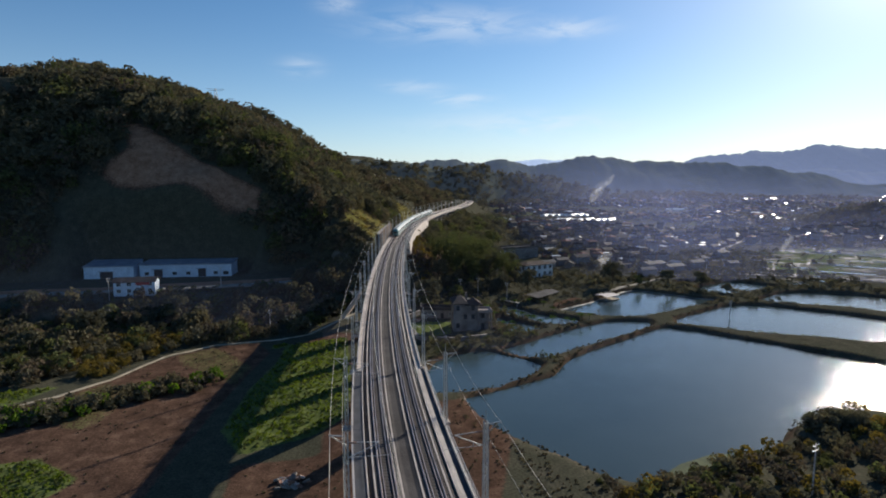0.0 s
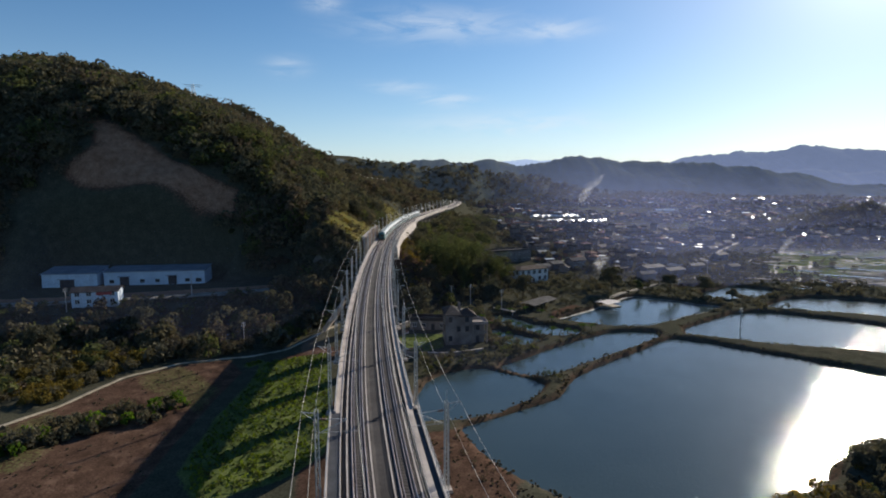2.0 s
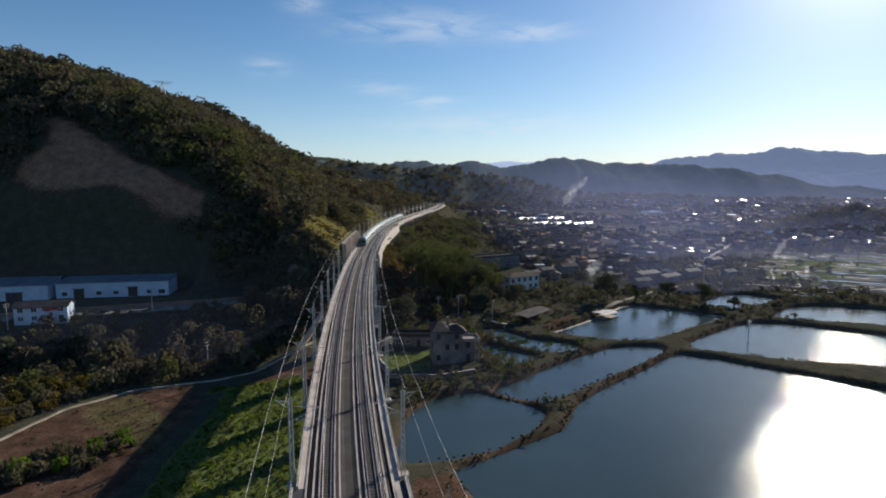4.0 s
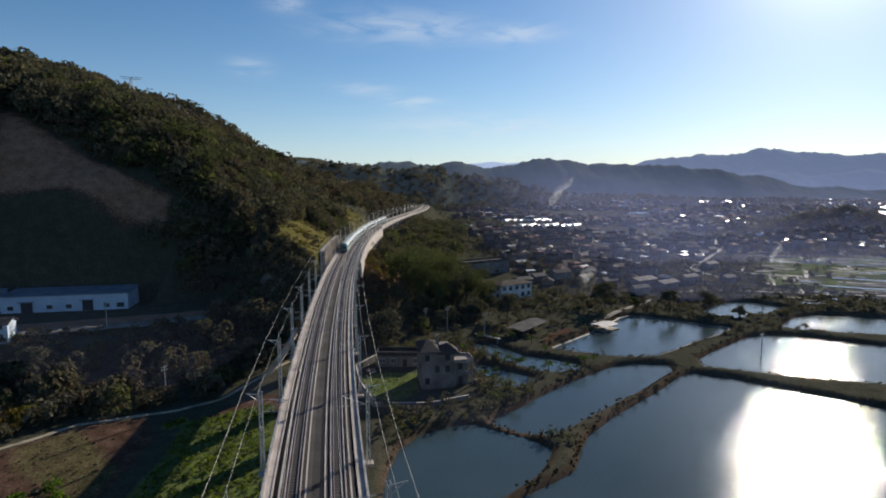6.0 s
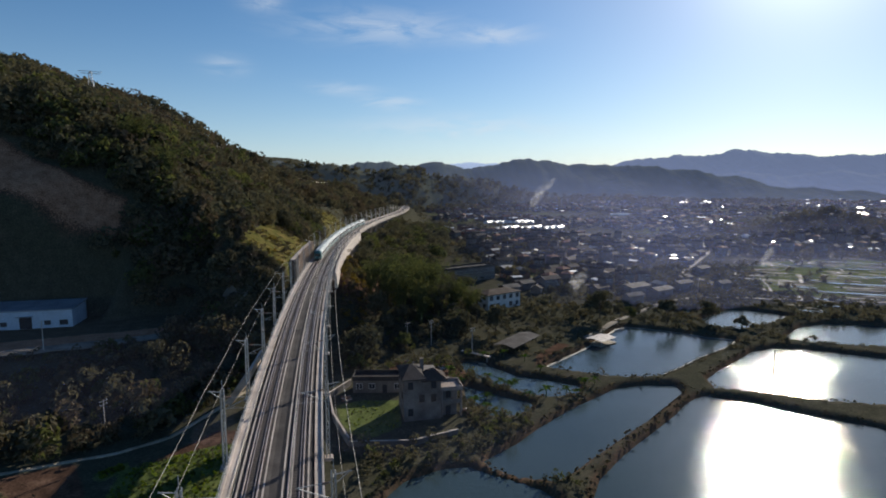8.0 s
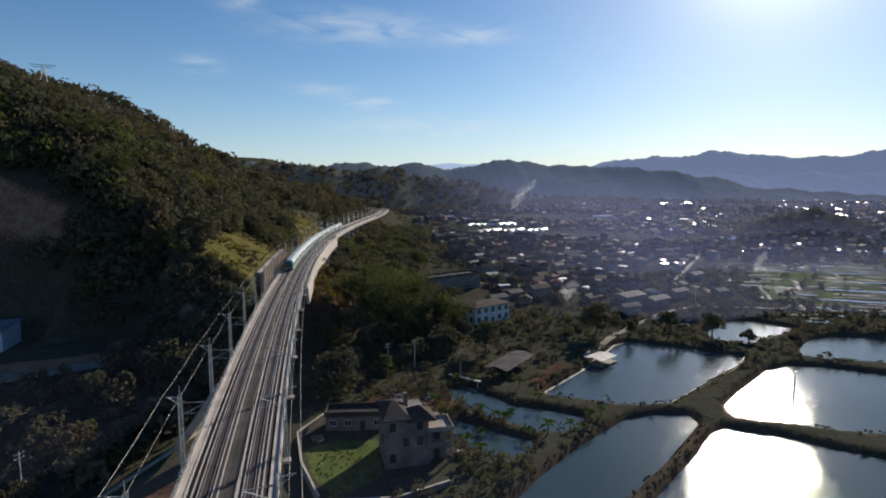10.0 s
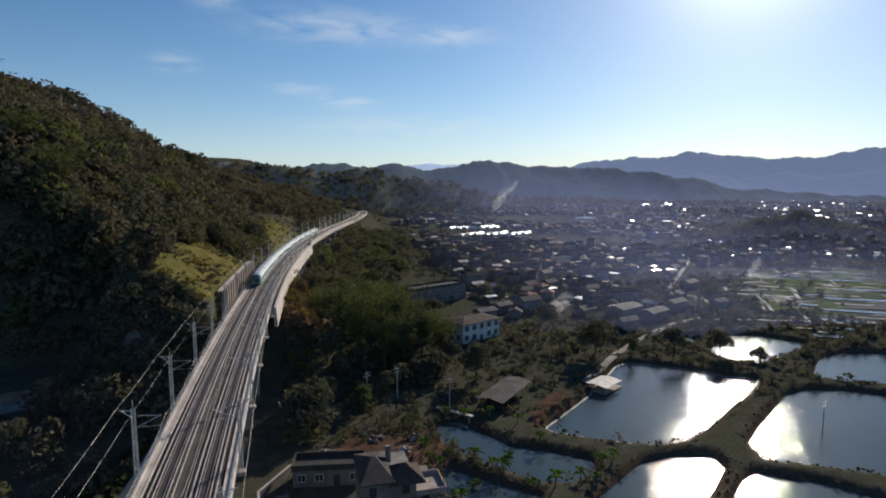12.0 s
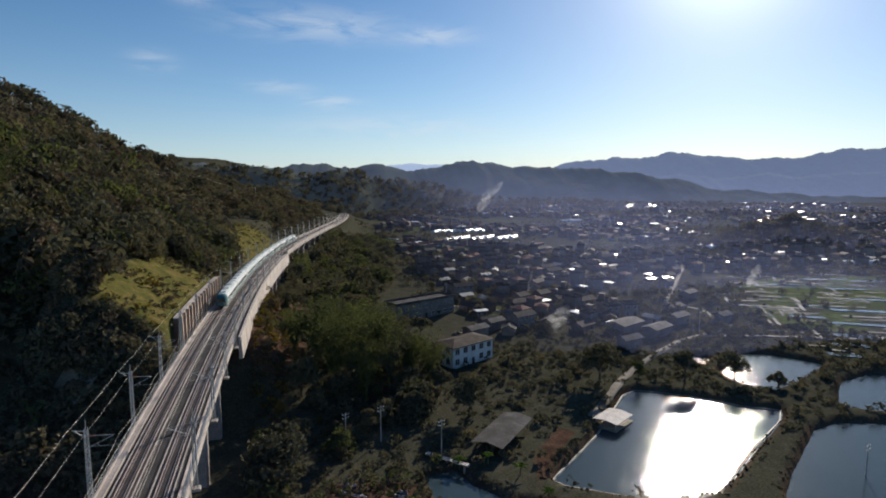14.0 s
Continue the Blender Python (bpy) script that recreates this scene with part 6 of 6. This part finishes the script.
woods("cutting_grass", "rough ochre grass and tufts on the stepped cutting", rg, np.c_[gc, heights(gc) - 0.15], sgc, [leaf_dry, leaf_yellow, leaf_olive, leaf_dry], 8, sgc * 0.3, 2, 0.7, category="grass")
end_tree = BVHTree.FromPolygons([v.co for v in end_hills.data.vertices], [tuple(p.vertices) for p in end_hills.data.polygons])


def on_hills(p):
    """The height of the ground or of the hills at the valley's end, whichever is higher."""
    z = heights(p)
    for i, (x, y) in enumerate(p):
        hit = end_tree.ray_cast(Vector((x, y, 400)), Vector((0, 0, -1)))[0]
        if hit:
            z[i] = max(z[i], hit.z)
    return z


fw = np.stack([rg.uniform(-330, 420, 5200), rg.uniform(740, 1230, 5200)], 1)
end = np.interp(fw[:, 0], [-420, -260, -140, -60, 0, 60, 120, 220, 330, 430], [760, 840, 920, 980, 1020, 1060, 1120, 1180, 1230, 1260])
off = np.abs(fw[:, 1] - end) / 150
fw = fw[off < 0.95]
sfw = np.clip(rg.gamma(5, 1.3, len(fw)), 3, 12)
woods("valley_end_woods", "dark woods over the hills at the valley's end", rg, np.c_[fw, on_hills(fw) - 1.5], sfw, [leaf_dark, leaf_olive, leaf_dark], 7, sfw * 0.3, 3)

# low growth round the ponds, along the dikes and on the near bank
lo = np.stack([rg.uniform(-14, 215, 30000), rg.uniform(62, 320, 30000)], 1)
dp = pond_depth(lo[:, 0], lo[:, 1])
dk = (dp < -0.6) & (dp > -3.2) & (rg.random(len(lo)) < 0.85 + 0.15 * (lo[:, 1] > 196) * (lo[:, 0] < 62))
fr = (dp < -2.5) & (lo[:, 1] < 112 + 0.1 * lo[:, 0]) & (lo[:, 0] > 26) & (lo[:, 1] > 74)
mid = (dp < -2) & (lo[:, 1] > 236) & (rg.random(len(lo)) < 0.8)
tr = np.abs(lo[:, 0] - track_x(lo[:, 1])) > 12
l1 = lo[dk & tr][:6500]
s1 = np.clip(rg.gamma(2.2, 0.26, len(l1)), 0.25, 1.9) * np.where((l1[:, 1] > 196) & (l1[:, 0] < 62), 1.4, 0.6)
woods("dike_growth", "tufts of grass and low shrubs along the pond banks", rg, np.c_[l1, heights(l1) - 0.3], s1, [leaf_olive, leaf_dark, leaf_dry], 7, 0.36, 2, 0.7, category="undergrowth")
l2 = lo[fr & tr][:2000]
s2 = np.clip(rg.gamma(3, 0.5, len(l2)), 0.6, 3.4)
woods("bank_shrubs", "overgrown bank of shrubs in front of the large pond", rg, np.c_[l2, heights(l2) - 0.3], s2, [leaf_olive, leaf_dark, leaf_bamboo, leaf_dry, leaf_yellow], 24, 0.14 + s2 * 0.13, 3, category="shrubs")
rt = np.stack([rg.uniform(76, 87, 40), rg.uniform(109.5, 115, 40)], 1)
woods("round_tree", "dark round-headed tree on the pond bank", rg, np.c_[rt, heights(rt) - 0.2], np.clip(rg.normal(2.6, 0.4, 40), 1.8, 3.4), [leaf_dark], 50, 0.4, 3, category="trees")
open_land = (dp < -1.5) & (lo[:, 1] > 160) & (lo[:, 1] < 238) & (lo[:, 0] < 34) & (lo[:, 0] > -12) & ~((lo[:, 0] < 18) & (lo[:, 1] > 183) & (lo[:, 1] < 228))
l4 = lo[open_land & tr][:1100]
s4 = np.clip(rg.gamma(3, 0.4, len(l4)), 0.4, 3)
woods("garden_growth", "rough grass, weeds and bushes round the country house", rg, np.c_[l4, heights(l4) - 0.25], s4, [leaf_olive, leaf_dark, leaf_bamboo], 16, s4 * 0.22, 2, category="undergrowth")
l3 = lo[mid & tr][:2900]
s3 = np.clip(rg.gamma(2.6, 0.5, len(l3)), 0.5, 4.5)
woods("pondside_trees", "dark trees and shrubs beyond the fish ponds", rg, np.c_[l3, heights(l3) - 0.3], s3, [leaf_dark, leaf_olive, leaf_dark], 14, s3 * 0.25, 2, 0.72)

# woods on the valley side of the line
w = np.stack([rg.uniform(-30, 75, 9000), rg.uniform(206, 640, 9000)], 1)
d = w[:, 0] - track_x(w[:, 1])
edge = np.interp(w[:, 1], [206, 235, 260, 300, 340, 380, 450, 560, 640], [8, 14, 52, 52, 50, 46, 60, 60, 60])
ok = (d > np.where((w[:, 1] > 252) & (w[:, 1] < 372), 23, 11)) & (d < edge) & (pond_depth(w[:, 0], w[:, 1]) < -2)
for hx, hy, hr in ((50, 305, 14), (47, 368, 20), (9, 201, 12), (13, 220, 10), (-2, 214, 8), (4, 226, 7), (44, 248, 11), (28, 240, 5)):
    ok &= (w[:, 0] - hx) ** 2 + (w[:, 1] - hy) ** 2 > hr * hr
w = w[ok][:1050]
sw = np.clip(rg.gamma(3.4, 1.4, len(w)), 1.6, 11) * np.where((w[:, 0] - track_x(w[:, 1]) < 42) & (w[:, 1] > 250) & (w[:, 1] < 380), 0.6, 1.0)
woods("valley_woods", "dark mixed trees on the slope below the railway", rg, np.c_[w, heights(w) - 0.4], sw, [leaf_dark, leaf_dark, leaf_olive, leaf_bamboo], 52, 0.25 + sw * 0.1, 3)

# the wooded knoll
kn = np.stack([rg.normal(425, 40, 420), rg.normal(560, 26, 420)], 1)
sk = np.clip(rg.gamma(5, 1.3, len(kn)), 3, 12)
woods("knoll_woods", "dark tall trees crowding a knoll beyond the village", rg, np.c_[kn, heights(kn) - 0.5], sk, [leaf_dark, leaf_dark, leaf_olive], 16, sk * 0.2, 3)

# trees among the village houses and on the far fields
v = np.stack([np.r_[rg.uniform(50, 950, 14000), rg.uniform(60, 420, 7000)], np.r_[rg.uniform(318, 1380, 14000), rg.uniform(318, 560, 7000)]], 1)
keep = ((wob(v[:, 0], v[:, 1], 0.03, 2.0) > -0.35) | (v[:, 1] > 1120)) & (v[:, 0] < 0.95 * v[:, 1] + 150) & (pond_depth(v[:, 0], v[:, 1]) < -3)
field = np.maximum(inside_distance(v[:, 0], v[:, 1], CROPS[5]), inside_distance(v[:, 0], v[:, 1], CROPS[6])) > -2
keep &= ~field | (rg.random(len(v)) < 0.12)
v = np.concatenate([v[keep & (v[:, 1] < 560)][:4200], v[keep & (v[:, 1] >= 560)][:5200]])
sv = np.clip(rg.gamma(3.2, 0.8, len(v)), 0.9, 7) * (1 + 0.9 * (v[:, 1] > 1120))
woods("village_trees", "dark trees and bushes scattered among the village houses", rg, np.c_[v, heights(v) - 0.4], sv, [leaf_dark, leaf_dark, leaf_olive], 10, sv * 0.29, 2, 0.75)


# single trees
def broadleaf(h, seed, leafm, lumps=8, leaf=0.6):
    r = np.random.default_rng(seed)
    ob = new("tree")
    bm = bmesh.new()
    rod(bm, (0, 0, -0.8), (0.1 * h * 0.2, 0, h * 0.55), 0.035 * h, 0.016 * h, 8)
    c, q = [], []
    for k in range(lumps):
        a = k * 2.4 + r.uniform(-0.4, 0.4)
        rad = r.uniform(0.12, 0.33) * h * (k > 0)
        p = (rad * math.cos(a), rad * math.sin(a), h * r.uniform(0.5, 0.88) if k else h * 0.85)
        rod(bm, (0, 0, h * r.uniform(0.3, 0.5)), p, 0.014 * h, 0.004 * h, 5)
        c.append(p)
        f = r.uniform(0.17, 0.26) * h
        q.append((f, f, f * 0.8))
    part("trunk", bm, bark, ob)
    vv, qq = leaf_cloud(r, c, q, 110, leaf)
    part("crown", mesh_quads("crown", vv, qq, leafm), None, ob)
    return tagged(ob, "leafy broad-crowned tree with a slender trunk", "tree", "single trees")


def bamboo(h, seed, stems=15, leafm=None):
    r = np.random.default_rng(seed)
    ob = new("bamboo_clump")
    cane_mat = worn("bamboo_cane" + str(seed), (0.09, 0.11, 0.03), (0.14, 0.16, 0.05), (0.2, 0.2, 0.08), 1, 6, 0.6)
    c, q = [], []
    for k in range(stems):
        bm = bmesh.new()
        a, lean = r.uniform(0, 6.28), r.uniform(0.1, 0.42) * h
        hh = h * r.uniform(0.7, 1.0)
        prev = Vector((0.25 * math.cos(a) * r.uniform(0, 3), 0.25 * math.sin(a) * r.uniform(0, 3), -0.5))
        for j in range(1, 6):
            t = j / 5
            p = Vector((math.cos(a) * lean * t**2.2, math.sin(a) * lean * t**2.2, hh * (t - 0.16 * t**4)))
            rod(bm, prev, p, 0.07 * (1.1 - t * 0.8), None, 4)
            if j > 1:
                c.append(tuple(p))
                f = h * r.uniform(0.05, 0.085)
                q.append((f, f, f * 1.25))
            prev = p
        part("cane", bm, cane_mat, ob)
    vv, qq = leaf_cloud(r, c, q, 26, 0.42)
    part("foliage", mesh_quads("foliage", vv, qq, leafm or leaf_bamboo), None, ob)
    return tagged(ob, "tall arching green bamboo clump", "bamboo", "bamboo clumps")


def banana(seed):
    r = np.random.default_rng(seed)
    ob = new("banana_plant")
    part("stem", rod(bmesh.new(), (0, 0, -0.4), (0.1, 0, 2.2), 0.17, 0.1, 8), worn("banana_stem" + str(seed), (0.1, 0.11, 0.04), (0.16, 0.17, 0.07), (0.2, 0.2, 0.1), 1, 6, 0.7), ob)
    for k in range(9):
        a, up = k * 2.4 + r.uniform(-0.3, 0.3), r.uniform(0.6, 1.3)
        bm = bmesh.new()
        rows = []
        for j in range(6):
            t = j / 5
            ln = 2.3 * t
            x, z = ln * math.cos(up) * (1 + 0.3 * t), 2.1 + ln * math.sin(up) - 1.5 * t * t
            wd = 0.36 * math.sin(math.pi * min(1, 0.12 + 0.86 * t)) + 0.02
            rows.append([bm.verts.new((x * math.cos(a) - s * wd * math.sin(a), x * math.sin(a) + s * wd * math.cos(a), z - 0.12 * abs(s))) for s in (-1, 0, 1)])
        for p, n2 in zip(rows, rows[1:]):
            for i in range(2):
                bm.faces.new((p[i], p[i + 1], n2[i + 1], n2[i]))
        part("leaf", bm, leaf_banana, ob)
    return tagged(ob, "banana plant with broad drooping leaves by the pond", "banana plant", "banana plants")


def scatter(makers, spots, spread=0.25, seed=1):
    r = np.random.default_rng(seed)
    made = [None] * len(makers)
    for i, (x, y) in enumerate(spots):
        k = i % len(makers)
        m = pose(x, y, ground_z(x, y) - 0.2, 0, 0, float(r.uniform(0, 360)))
        s = float(r.uniform(1 - spread, 1 + spread))
        if made[k] is None:
            made[k] = makers[k]()
            made[k].scale = (s, s, s)
            made[k].matrix_basis = m @ Matrix.Diagonal((s, s, s, 1))
        else:
            ob = copy_thing(made[k], m)
            ob.matrix_basis = m @ Matrix.Diagonal((s, s, s, 1))


bam = [(-4, 292), (8, 296), (24, 300), (14, 310), (-2, 318), (30, 290), (20, 326), (-8, 330), (8, 336), (34, 284), (-6, 350), (22, 282), (-82, 304), (-91, 312), (-76, 298), (-98, 318), (4, 308), (28, 312)]
scatter([lambda: bamboo(19, 1, 20), lambda: bamboo(13, 2, 15, leaf_dark), lambda: bamboo(17, 3, 22, leaf_dark)], bam, 0.25, 2)
scatter([lambda: bamboo(25, 5, 34), lambda: bamboo(22, 6, 30)], [(7, 281), (15, 277), (19, 289), (2, 293), (10, 300), (28, 284)], 0.15, 7)
big = [(36, 278), (30, 268), (38, 296), (18, 274), (26, 262), (8, 280), (-2, 276), (34, 312), (40, 330), (36, 345), (84, 276), (97, 276), (110, 272), (-128, 196), (-118, 186), (-140, 190), (-150, 200), (-108, 196), (-98, 204), (-135, 178), (-160, 188), (-88, 200), (-172, 196), (-145, 168), (-126, 168),
       (134, 262), (124, 268), (-70, 214), (-62, 226), (-80, 218), (40, 262), (6, 246), (-2, 252), (14, 258), (-6, 238)]
scatter([lambda: broadleaf(8.5, 4, leaf_dark), lambda: broadleaf(7.0, 5, leaf_olive), lambda: broadleaf(9.5, 6, leaf_dark, 10), lambda: broadleaf(6.0, 7, leaf_bamboo, 6, 0.5)], big, 0.25, 3)
ridge_top = [(-196, 362), (-202, 366), (-190, 364), (-213, 428), (-205, 440)]
scatter([lambda: broadleaf(12, 8, leaf_dark, 22, 0.8), lambda: broadleaf(9, 9, leaf_dark, 20, 0.7)], ridge_top, 0.15, 4)
ban = [(22, 204), (26, 208), (30, 211), (36, 204), (40, 203), (46, 205), (52, 208), (33, 214), (28, 217), (36, 219), (44, 221), (20, 215), (18, 222), (24, 199), (48, 203), (56, 211), (31, 238), (37, 237), (42, 231), (-88, 186)]
scatter([lambda: banana(1), lambda: banana(2)], ban, 0.2, 5)
